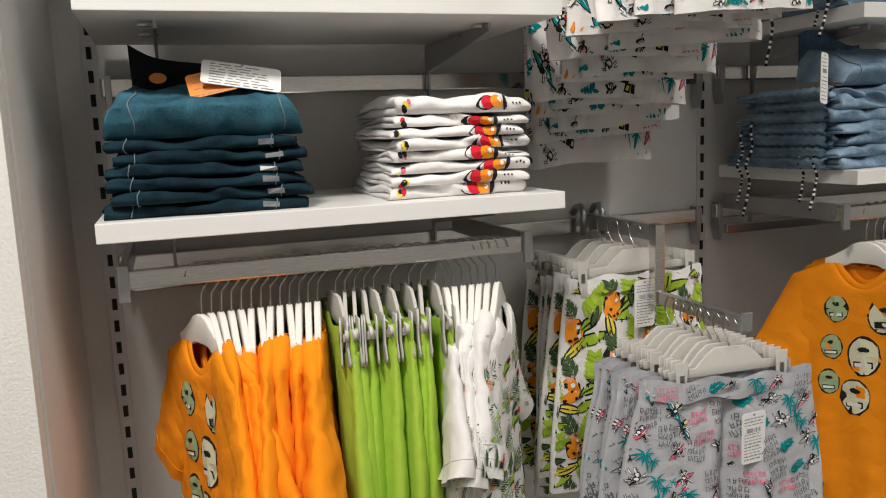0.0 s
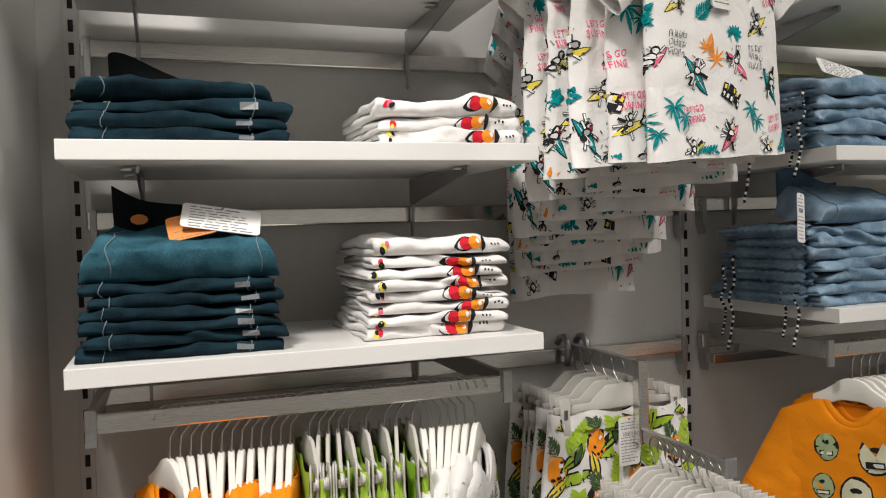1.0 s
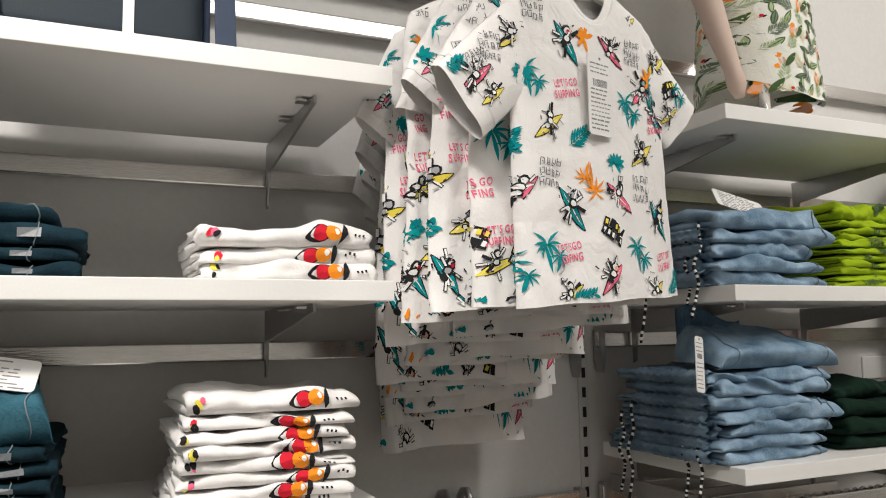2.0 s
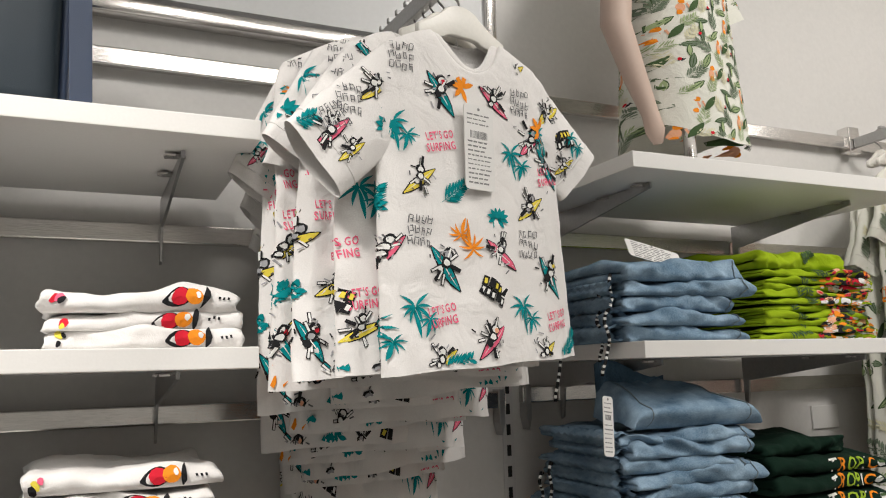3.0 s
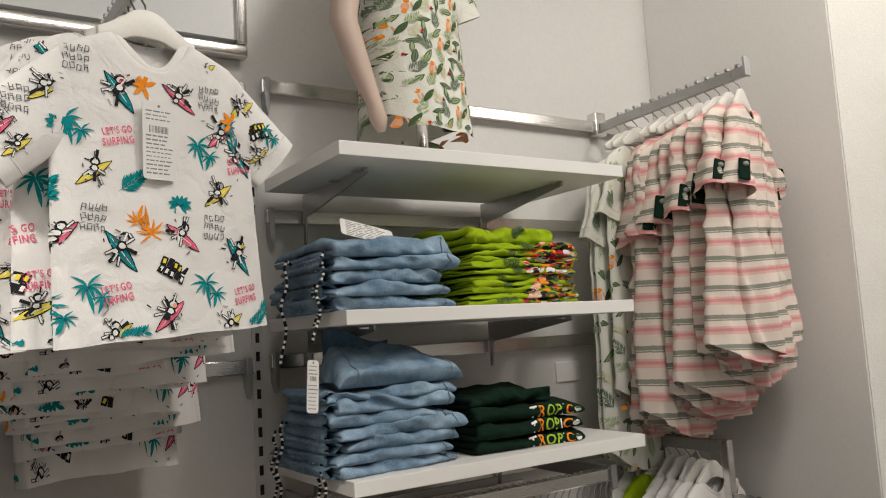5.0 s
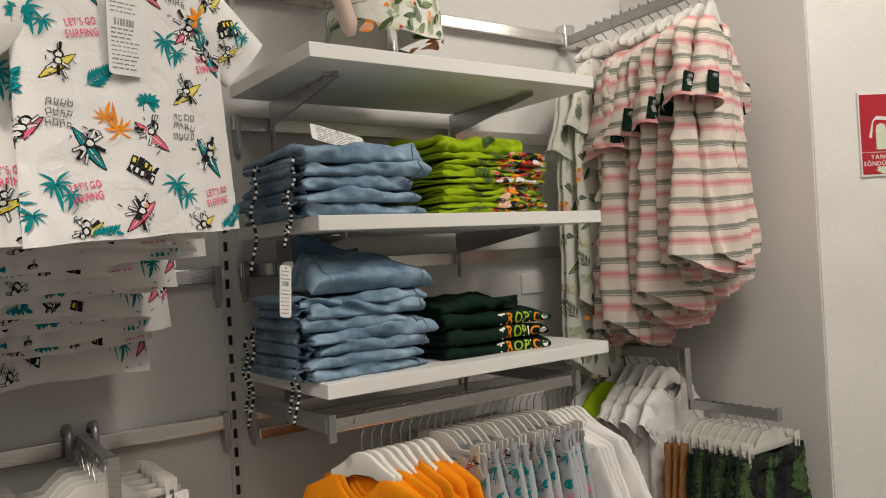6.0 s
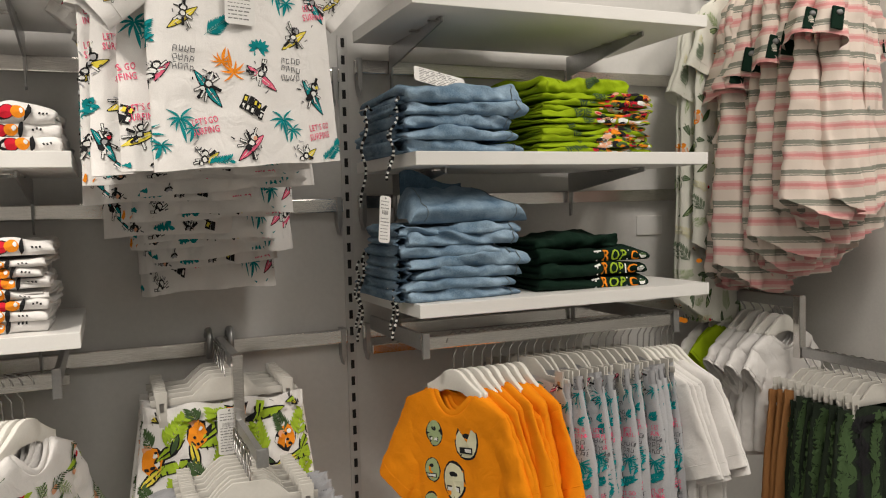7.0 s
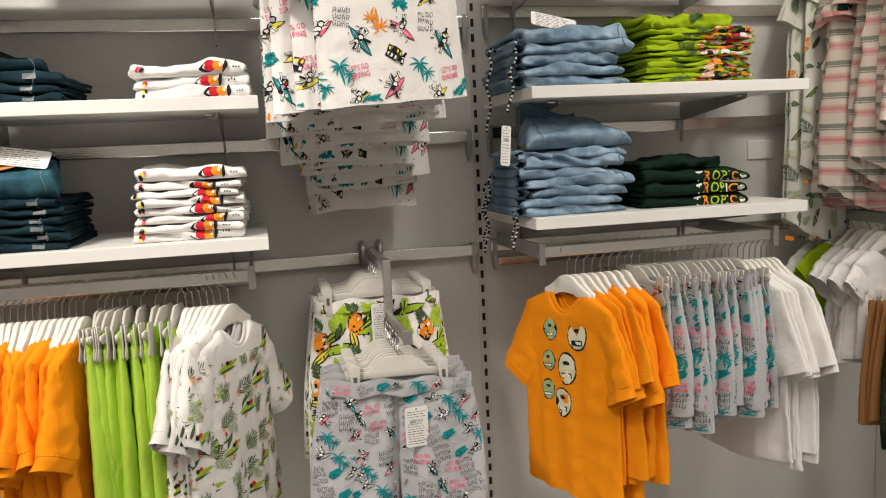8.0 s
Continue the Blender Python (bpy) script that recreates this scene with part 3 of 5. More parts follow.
def tee(name, label, cat, mat, seed, arms=None, slim=0.058, collar=0.068, w=0.158, L=0.46, neck=0.098, motifs=(), trim=None, fold=1.0, open_sleeve=0.0, sleeve_len=0.115, tail=0.0, group="", angle=42.0, depth=0.020, extra=None, sides=None, dip=0.052, rib=0.0075):
    """A short-sleeved top hanging from its shoulders."""
    t = thing(name, label, cat, group)
    trim = trim or mat
    table = [(0.0, collar, 0.0, 0.013), (0.05, collar + 0.028, 0.010, 0.017), (0.12, 0.140, 0.034, 0.018), (0.19, w - 0.006, 0.068, 0.018), (0.42, w - 0.004, 0.17, depth), (1.0, w + 0.006, L, depth * 1.5)]

    def y_of(s, v, front, x, z):
        _, _, d = lerp_table(table, v)
        y = d * math.sqrt(max(0.0, 1 - abs(s) ** 2.4))
        f = fold * min(1.0, 1.5 * max(0.0, v - 0.12)) * (0.011 * ridge(x, z, seed) + 0.006 * ridge(x, z, seed + 3, 2.3)) + 0.003 * fold * min(1, 4 * v) * noise.noise((x * 34 + seed, z * 34, seed)) + 0.0016 * fold * min(1, 4 * v) * noise.noise((x * 80 + seed, z * 60, seed))
        return (-y if front else y) + f

    def body(u, v):
        a = 2 * math.pi * u
        s, front = -math.cos(a), math.sin(a) >= 0
        s = math.copysign(abs(s) ** 0.8, s)
        hw, dz, d = lerp_table(table, v)
        x = s * hw
        z = -neck - dz
        if v < 0.2:
            z -= (dip if front else 0.012) * (1 - min(1, abs(x) / (collar + 0.002)) ** 2) * (1 - v / 0.2)
        if tail and v > 0.6:
            z += tail * abs(s) ** 3 * (v - 0.6) / 0.4
        z += 0.006 * v * noise.noise((x * 9 + seed, seed, 0))
        return Vector((x, y_of(s, v, front, x, z), z))

    bm = bmesh.new()
    sheet(bm, body, 76, 44, True)
    part("body", bm, mat, t)
    bm = bmesh.new()
    hub = Vector((0.0, 0.0, -neck - 0.01))

    def band(u, v):
        p = body(u, 0.0)
        d = hub - p
        d.y = 0.0
        d.normalize()
        a = 2 * math.pi * v
        out = Vector((0, -1 if math.sin(2 * math.pi * u) >= 0 else 1, 0))
        return p + d * (rib * 0.7 + rib * math.cos(a)) + out * (0.0024 * math.sin(a) + 0.0008)

    sheet(bm, band, 72, 8, True)
    part("collar", bm, trim, t, "ribbed collar")
    P = {}
    for sgn in (-1, 1):
        rs = random.Random(seed * 10 + sgn)
        an, ln = radians(angle + rs.uniform(-3, 5)), sleeve_len * 1.25
        if sides:
            an, ln = radians(sides[sgn][0]), sides[sgn][1]
        ax, pr = Vector((sgn * math.cos(an), -math.sin(an))), Vector((sgn * math.sin(an), math.cos(an)))
        a0 = Vector((sgn * 0.138, -neck - 0.034)) - pr * slim

        def sleeve_y(h, k, front, x, z, ph=rs.random() * 9):
            d = 0.011 + 0.004 * k + open_sleeve * k
            y = d * math.sqrt(max(0.0, 1 - abs(h) ** 2.2))
            return (-y if front else y) + fold * 0.012 * k * noise.noise((x * 14 + ph, z * 14, seed)) + fold * 0.004 * noise.noise((x * 45 + ph, z * 45, seed))

        def sleeve(u, v, a0=a0, ax=ax, pr=pr, ln=ln):
            a = 2 * math.pi * u
            h, front = math.cos(a), math.sin(a) >= 0
            hh = slim - 0.003 * v
            c = a0 + ax * (ln * v) + pr * (h * hh)
            return Vector((c.x, sleeve_y(h, v, front, c.x, c.y), c.y))

        bm = bmesh.new()
        sheet(bm, sleeve, 32, 16, True)
        sl = part("sleeve", bm, mat, t)
        bm = bmesh.new()
        tube(bm, [sleeve(k / 26, 0.86) for k in range(26)], 0.0011, 4, 0, None, True)
        part("cuff_seam", bm, trim, sl)
        P[sgn] = (a0, ax, pr, ln, sleeve_y)

    def v_of(z):
        dz = -neck - z
        for (a, _, p, _), (b, _, q, _) in zip(table, table[1:]):
            if dz <= q:
                return a + (b - a) * max(0, (dz - p)) / (q - p)
        return 1.0

    def inner(x, z):
        v = v_of(z)
        return lerp_table(table, v)[0], v

    def on(x, z, lift):
        hw, v = inner(x, z)
        if abs(x) < hw * 0.97 and v > 0.1:
            return Vector((x, y_of(x / hw, v, True, x, z) - lift, z))
        sg = 1 if x > 0 else -1
        if v > 0.5:
            xx = sg * (2 * hw - abs(x)) if abs(x) > hw else x
            return Vector((xx + sg * lift, y_of(xx / hw, v, abs(x) <= hw, xx, z) + (lift if abs(x) > hw else -lift), z))
        a0, ax, pr, ln, sy = P[sg]
        q = Vector((x, z)) - a0
        k, h = q.dot(ax) / ln, q.dot(pr) / (slim - 0.001)
        return Vector((x, sy(h, k, True, x, z) - lift, z))

    def keep(x, z):
        hw, v = inner(x, z)
        if z > -neck - 0.004 or z < -neck - L + 0.004:
            return False
        if abs(x) < hw * 0.97:
            return v > 0.21 or abs(x) > 0.08 or z < -neck - 0.065
        if v > 0.5:
            return abs(x) < hw * 1.6
        sg = 1 if x > 0 else -1
        a0, ax, pr, ln, sy = P[sg]
        q = Vector((x, z)) - a0
        k, h = q.dot(ax) / ln, q.dot(pr) / (slim - 0.001)
        return 0.05 < k < 0.97 and abs(h) < 0.93

    if arms:
        rg = random.Random(seed + 5)
        motifs = list(motifs)
        for sgn in (-1, 1):
            a0, ax, pr, ln, sy = P[sgn]
            for k, h in ((0.3, 0.3), (0.42, -0.45), (0.72, 0.42), (0.78, -0.35)):
                c = a0 + ax * (ln * k) + pr * (slim * h)
                motifs.append(arms[rg.randrange(len(arms))](c.x, c.y))
    if motifs:
        print_parts(t, motifs, on, keep)
    if extra:
        extra(t, on, P)
    return t


def shorts(name, label, cat, mat, seed, w=0.15, L=0.30, top=0.098, motifs=(), band=True, group="", depth=0.022, trim=None):
    """Shorts clipped at the waistband."""
    t = thing(name, label, cat, group)

    def half(v):
        return w * (0.86 + 0.16 * v + 0.05 * math.sin(3 * v))

    def y_of(x, z, v, front, s):
        y = depth * (0.55 + 0.7 * v) * math.sqrt(max(0.0, 1 - abs(s) ** 2.5))
        f = 0.016 * ridge(x, z, seed) * (0.5 + v) + 0.007 * ridge(x, z, seed + 5, 2.6) + 0.003 * noise.noise((x * 40 + seed, z * 40, 1))
        return (-y if front else y) + f

    for sgn in (-1, 1):
        def leg(u, v, sgn=sgn):
            a = 2 * math.pi * u
            s, front = -math.cos(a), math.sin(a) >= 0
            hw = half(v)
            gap = 0.012 * max(0, v - 0.55) / 0.45
            c, r = sgn * (hw / 2 + gap / 2), hw / 2 - gap / 2 + 0.004
            x = c + s * r
            z = -top - 0.03 - (L - 0.03) * v + 0.006 * v * noise.noise((x * 11, seed, 2))
            return Vector((x, y_of(x, z, v, front, s), z))
        bm = bmesh.new()
        sheet(bm, leg, 40, 30, True)
        part("leg", bm, mat, t)
    bm = bmesh.new()

    def waist(u, v):
        a = 2 * math.pi * u
        s, front = -math.cos(a), math.sin(a) >= 0
        x = s * w * 0.87
        y = 0.016 * math.sqrt(max(0, 1 - abs(s) ** 2.5)) + 0.0022 * math.sin(x * 520) * math.sin(math.pi * v)
        return Vector((x, (-y if front else y) + 0.006 * ridge(x, 0, seed), -top - 0.036 * v + 0.004 * math.sin(x * 60 + seed)))

    sheet(bm, waist, 90, 4, True)
    part("waistband", bm, trim or mat, t, "gathered elastic waistband")

    def vz(z):
        return (-top - 0.03 - z) / (L - 0.03)

    def on(x, z, lift):
        v = max(0, vz(z))
        hw = half(v)
        sg = 1 if x > 0 else -1
        xx = sg * (2 * hw - abs(x)) if abs(x) > hw else x
        q = (abs(xx) - hw / 2) / (hw / 2 + 0.004)
        edge = lift * sg if abs(x) > hw * 0.93 else 0.0
        if z > -top - 0.034:
            sq = min(1, abs(x) / (w * 0.87))
            return Vector((x, -0.016 * math.sqrt(max(0, 1 - sq ** 2.5)) - 0.0032 - lift + 0.006 * ridge(x, 0, seed), z))
        return Vector((xx + edge, y_of(xx, z, v, abs(x) <= hw, q) + (lift if abs(x) > hw else -lift), z))

    def keep(x, z):
        v = vz(z)
        if z > -top - 0.034:
            return z < -top - 0.004 and abs(x) < w * 0.84
        return v < 0.99 and 0.006 < abs(x) < half(max(0, v)) * 1.7

    if motifs:
        print_parts(t, motifs, on, keep)
    return t


def folded(name, label, cat, mat, seed, w, dep, h, rough=1.0, sag=0.0, motifs=(), group="", inner=True, lift_back=0.0, trims=None):
    """Cloth folded over at the front edge; origin at its front edge's middle, on the support."""
    th = h * 0.44
    rs = random.Random(seed)
    ph = rs.random() * 50
    pth = [(dep - 0.02 * rs.random(), h)] + [(dep * (1 - k / 7) + h / 2, h) for k in range(1, 7)]
    pth = [(y, z) for y, z in pth if y > h / 2]
    arc = [(h / 2 - (h / 2) * math.sin(a), h / 2 + (h / 2) * math.cos(a)) for a in [math.pi * k / 12 for k in range(13)]]
    bot = [(dep * k / 6 + h / 2, 0.0) for k in range(1, 6)] + [(dep, 0.0)]
    outer = pth + arc + bot
    inn = []
    for y, z in outer[::-1]:
        if y > h / 2 + 1e-6:
            inn.append((y, th if z < h / 2 else h - th))
        else:
            dy, dz = y - h / 2, z - h / 2
            q = math.hypot(dy, dz) or 1
            inn.append((h / 2 + dy / q * (h / 2 - th), h / 2 + dz / q * (h / 2 - th)))
    n = 64 if rough > 2 else 40

    def warp(u, y, z):
        x = (u - 0.5) * w
        e = min(u, 1 - u) * 2
        edge = 1 - 0.22 * max(0, 1 - e * 9) ** 2
        zz = z * edge
        q = Vector((x * 11 + ph, y * 9, ph))
        zz *= 1 + 0.16 * rough * noise.noise(Vector((x * 5 + ph, 2.0, ph)))
        zz += rough * (z / h) * (0.006 * noise.noise(q) + 0.0035 * noise.noise(q * 2.7)) - sag * (1 - e) * z / h * 0.4
        zz += lift_back * (y / dep) ** 1.5 * (z / h)
        yy = y + (0.0045 * math.sin(x * 230 + ph + zz * 60) * math.exp(-(x + w / 2) / 0.06) if rough > 2.8 else 0.0) + rough * (0.0035 * math.sin(x * 70 + zz * 160 + ph) * max(0, noise.noise(Vector((x * 6 + ph, 1, zz * 20)))) * 2 + 0.008 * noise.noise(Vector((x * 8 + ph, zz * 30, 3))) + 0.0025 * noise.noise(Vector((x * 40 + ph, zz * 70, 8))))
        xx = x + rough * (0.005 * noise.noise(Vector((y * 14 + ph, zz * 60, 5)))) * (1 if abs(x) > w * 0.3 else 0.3)
        return Vector((xx, yy, max(0.0005, zz)))

    loop = outer + inn
    bm = bmesh.new()
    rows = [[bm.verts.new(warp(i / n, y, z)) for y, z in loop] for i in range(n + 1)]
    m = len(loop)
    for a, b in zip(rows, rows[1:]):
        for k in range(m):
            bm.faces.new((a[k], b[k], b[(k + 1) % m], a[(k + 1) % m]))
    no = len(outer)
    for r, flip in ((rows[0], False), (rows[-1], True)):
        for k in range(no - 1):
            q = (r[k], r[k + 1], r[m - 2 - k], r[m - 1 - k])
            bm.faces.new(q[::-1] if flip else q)
    if inner:
        box(bm, -w * 0.47, w * 0.47, h * 0.62, dep * 0.95, h * 0.46, h * 0.54, 0.0)
    bmesh.ops.recalc_face_normals(bm, faces=bm.faces)
    t = thing(name, label, cat, group)
    part("folded_cloth", bm, mat, t)
    ys, acc = [(0.0, *outer[0])], 0.0
    for (ya, za), (yb, zb) in zip(outer, outer[1:]):
        acc += math.hypot(yb - ya, zb - za)
        ys.append((acc, yb, zb))
    mid = next(s for s, y, z in ys if z <= h / 2 + 1e-6)

    def on(x, s, lift):
        y, z = lerp_table(ys, mid - s)
        y2, z2 = lerp_table(ys, mid - s + 0.002)
        nrm = Vector((0, -(z - z2), y - y2))
        nrm.normalize()
        if nrm.y > 0 or (nrm.z < 0 and z > h * 0.6):
            nrm = -nrm
        return warp(x / w + 0.5, y, z) + nrm * (lift + 0.0012)

    if motifs:
        print_parts(t, motifs, on, lambda x, s: abs(x) < w * 0.49)
    if trims:
        trims(t, on)
    return t


def hang_tag(bm_parent, on_m, w=0.045, h=0.10, mat=card, name="hang_tag", lines=6):
    """A card label with rounded corners and rows of unreadable print."""
    bm = bmesh.new()
    r = 0.006
    out = []
    for cx, cz, a0 in ((w / 2 - r, h / 2 - r, 0), (-w / 2 + r, h / 2 - r, 90), (-w / 2 + r, -h / 2 + r, 180), (w / 2 - r, -h / 2 + r, 270)):
        out += [(cx + r * math.cos(radians(a0 + a)), cz + r * math.sin(radians(a0 + a))) for a in (0, 30, 60, 90)]
    plate(bm, out, -0.0006, 0.0006)
    rs = random.Random(int(w * 1e4 + h * 1e3))
    rows = 2 * lines
    for k in range(rows):
        z = h * (0.38 - 0.80 * k / max(1, rows - 1))
        if lines > 4 and 0.08 < z / h < 0.22:
            continue
        x, tall = -w * 0.40, rs.uniform(0.0006, 0.0011)
        while x < w * rs.uniform(0.15, 0.36):
            ww = w * rs.uniform(0.06, 0.2)
            box(bm, x, min(x + ww, w * 0.4), -0.0009, -0.0004, z - tall, z + tall, 0, 1)
            x += ww + w * 0.04
    if lines > 4:
        for k in range(14):
            x = -w * 0.30 + k * w * 0.043
            box(bm, x, x + w * rs.choice((0.012, 0.026)), -0.0009, -0.0004, h * 0.10, h * 0.19, 0, 1)
    ring = [(0.0022 * math.cos(a), h * 0.45 + 0.0022 * math.sin(a)) for a in [0.785 * k for k in range(8)]]
    plate(bm, ring, -0.0009, -0.0004, 0, 1)
    bmesh.ops.transform(bm, verts=bm.verts, matrix=on_m)
    return part(name, bm, [mat, ink_grey], bm_parent, "white card price tag" if mat is card else "orange card tag", False)


# ---- printed patterns ----
def surf_pattern(rng, dx=0.0, dy=0.0):
    """The beach print, laid out on a top whose collar top is at z = 0 (x to the wearer's left)."""
    k = 1 / 1140.0
    out = []

    def at(px, py):
        return (px - 470 + dx) * k - 0.056 * (py - 150) * k, -(py - 150 + dy) * k

    for px, py in ((335, 322), (562, 352), (364, 594), (564, 600), (308, 622)):
        out.append(palm(*at(px, py), 0.060, "teal", rng))
    for px, py in ((210, 218), (505, 450), (290, 436)):
        out.append(monstera(*at(px, py), 0.040, "teal"))
    out.append(palm(*at(437, 488), 0.060, "orange", rng, -1))
    for px, py in ((447, 245), (618, 295)):
        out.append([lens(*at(px, py), 0.022, 0.008, a, "orange", 3) for a in (0.3, 1.2, 2.1, 3.0, 3.9, 5.0)])
    for px, py, a in ((422, 415, 0.6), (415, 670, 0.3), (655, 668, 0.7), (293, 430, 1.2), (170, 330, 0.4), (250, 540, 0.9), (690, 640, 0.5)):
        out.append(fern(*at(px, py), 0.050, a, "teal", 11, 0.07))
    for px, py in ((405, 262), (403, 530), (622, 545), (632, 360)):
        out.append(rider(*at(px, py), 0.070, rng, "teal", -1.0, px in (405, 622)))
    for px, py in ((512, 262), (508, 510), (310, 505), (480, 642), (270, 175), (215, 345), (595, 320)):
        out.append(rider(*at(px, py), 0.064, rng, "pink", -0.7 if px in (512, 508) else 0.7, px == 480))
    for px, py in ((362, 400), (585, 432), (597, 668), (165, 240), (562, 205), (345, 155), (290, 270), (390, 668), (645, 265)):
        out.append(rider(*at(px, py), 0.060, rng, "yellow", 0.6))
    for px, py in ((337, 212), (572, 255), (360, 475), (573, 492), (245, 290), (112, 305)):
        out.append(outlined_bars(*at(px, py), 0.040, rng, -0.12))
    for px, py in ((487, 565), (672, 305)):
        out.append(dark_bars(*at(px, py), 0.042, rng, -0.5 if px < 600 else 0.3))
    for px, py in ((402, 335), (637, 612), (396, 597), (632, 372)):
        x, z = at(px, py)
        out.append(words("LET'S GO", x, z + 0.002, 0.0150, 0.16, "pink", 0.62) + words("SURFING", x, z - 0.014, 0.0155, 0.16, "pink", 0.66))
    return [[([(a, b - 0.1) for a, b in p], f, i) for p, f, i in g] for g in out]


def scatter(rng, x1, z0, z1, step, makers):
    """Motifs on a jittered grid, in turn."""
    out, n, z = [], 0, z0
    while z > z1:
        x = -x1 + step * 0.5 * (n % 2)
        while x < x1:
            out.append(makers[n % len(makers)](x + rng.uniform(-0.2, 0.2) * step, z + rng.uniform(-0.2, 0.2) * step))
            x += step
            n += 1
        z -= step * 0.9
        n += 1
    return out


R = random.Random(4)
beach_small = [
    lambda x, z: palm(x, z, 0.048, "teal", R), lambda x, z: rider(x, z, 0.038, R, "pink", 0.7), lambda x, z: outlined_bars(x, z, 0.036, R),
    lambda x, z: rider(x, z, 0.042, R, "teal", -1.0, True), lambda x, z: words("LET'S GO", x, z, 0.012, 0.1, "pink", 0.62) + words("SURFING", x, z - 0.012, 0.012, 0.1, "pink", 0.66),
    lambda x, z: outlined_bars(x, z, 0.04, R, 0.3), lambda x, z: fern(x, z, 0.036, 0.5, "teal"), lambda x, z: rider(x, z, 0.04, R, "grey", 0.4),
]
jungle = [
    lambda x, z: fern(x, z, 0.085, R.uniform(0.6, 2.4), "lime", 7, 0.12),
    lambda x, z: [blob(x, z, 0.027, R, "black", 12, 1.3), blob(x, z, 0.024, R, "orange", 12, 1.3)] + [blob(x + R.uniform(-0.014, 0.014), z + R.uniform(-0.018, 0.018), 0.004, R, "black", 6) for _ in range(6)] + [blob(x + 0.006, z + 0.012, 0.006, R, "white", 8)],
    lambda x, z: leaf(x, z, 0.07, R.uniform(0, 3), "black", "lime") + leaf(x + 0.01, z + 0.012, 0.045, R.uniform(0, 3), "black", "green"),
    lambda x, z: leaf(x, z, 0.062, R.uniform(0, 3), "black", "yellow"),
    lambda x, z: [lens(x - 0.045, z, 0.09, 0.026, 0.25, "black"), lens(x - 0.042, z, 0.084, 0.020, 0.25, "lime")] + [bar(x - 0.03 + 0.012 * q, z - 0.004 + 0.003 * q, 0.003, 0.008, 0.25, "black") for q in range(6)],
    lambda x, z: fern(x, z, 0.06, 2.0, "green", 8, 0.09) + [blob(x, z - 0.02, 0.010, R, "peach")],
]
def leaf(x, z, ln, a, edge="green", fill="sage"):
    """A pointed leaf: dark edge, paler halves, dark midrib."""
    c, d = math.cos(a), math.sin(a)
    return [lens(x - 0.5 * ln * c, z - 0.5 * ln * d, ln, 0.36 * ln, a, edge), lens(x - 0.42 * ln * c, z - 0.42 * ln * d, 0.84 * ln, 0.24 * ln, a, fill), lens(x - 0.5 * ln * c, z - 0.5 * ln * d, ln, 0.05 * ln, a, edge, 4)]


leafy = [
    lambda x, z: leaf(x, z, 0.042, R.uniform(0.2, 1.1)), lambda x, z: fern(x, z, 0.044, R.uniform(0, 3), "sage", 9, 0.045),
    lambda x, z: leaf(x, z, 0.036, R.uniform(-0.3, 0.3), "green", "moss") + leaf(x - 0.004, z - 0.014, 0.026, 1.5), lambda x, z: fern(x, z, 0.046, R.uniform(0, 3), "moss", 10, 0.06),
    lambda x, z: [blob(x, z, 0.009, R, "peach", 8, 1.4), blob(x + 0.003, z + 0.013, 0.006, R, "orange"), blob(x - 0.002, z - 0.010, 0.006, R, "orange"), bar(x + 0.012, z, 0.003, 0.018, 0.3, "peach")] + leaf(x + 0.022, z + 0.004, 0.036, 0.9),
    lambda x, z: fern(x, z, 0.04, R.uniform(0, 3), "cream", 9, 0.06) + [blob(x + 0.014, z, 0.004, R, "red"), lens(x + 0.012, z - 0.004, 0.012, 0.005, 0.4, "black", 3)],
    lambda x, z: leaf(x, z, 0.034, R.uniform(1.2, 2.0), "green", "moss") + fern(x + 0.016, z - 0.006, 0.03, 0.6, "sage", 8, 0.05),
]
tropic = [
    lambda x, z: fern(x, z, 0.062, 0.4, "green", 10, 0.035) + fern(x + 0.016, z - 0.016, 0.05, -0.5, "sage", 9, 0.045) + [blob(x - 0.012, z - 0.012, 0.010, R, "peach")],
    lambda x, z: [lens(x - 0.03, z, 0.07, 0.014, 0.2, "lime", 6), lens(x - 0.03, z - 0.004, 0.06, 0.006, 0.1, "green", 5), lens(x - 0.02, z + 0.010, 0.04, 0.008, 0.9, "green", 5), blob(x, z + 0.014, 0.006, R, "black"), blob(x + 0.007, z + 0.017, 0.006, R, "red"), blob(x - 0.01, z - 0.008, 0.008, R, "peach")],
    lambda x, z: fern(x, z, 0.055, 2.2, "sage", 10, 0.04) + fern(x, z, 0.05, 1.1, "green", 10, 0.035),
]
dark_leaf = [lambda x, z: fern(x, z, 0.10, R.uniform(0, 3), "green", 7, 0.12), lambda x, z: fern(x, z, 0.08, R.uniform(0, 3), "black", 7, 0.14)]
mono = [lambda x, z: fern(x, z, 0.07, R.uniform(0, 3), "grey", 6, 0.05), lambda x, z: outlined_bars(x, z, 0.05, R, 0.2)]
cartoon = []
for cx, cz, q in ((-0.045, -0.20, 0.026), (0.042, -0.205, 0.034), (-0.052, -0.275, 0.024), (0.008, -0.285, 0.036), (-0.055, -0.345, 0.024), (-0.005, -0.365, 0.034)):
    cartoon.append([blob(cx, cz, q * 0.92, R, "black", 18, 1.2, 0.10), blob(cx, cz, q * 0.84, R, "cream" if q > 0.03 else "sage", 14, 1.2, 0.12), blob(cx, cz + q * 0.35, q * 0.35, R, "black", 8, 0.5, 0.2), bar(cx, cz - q * 0.45, q, q * 0.35, 0.1, "black"), bar(cx, cz - q * 0.45, q * 0.85, q * 0.2, 0.1, "white")])

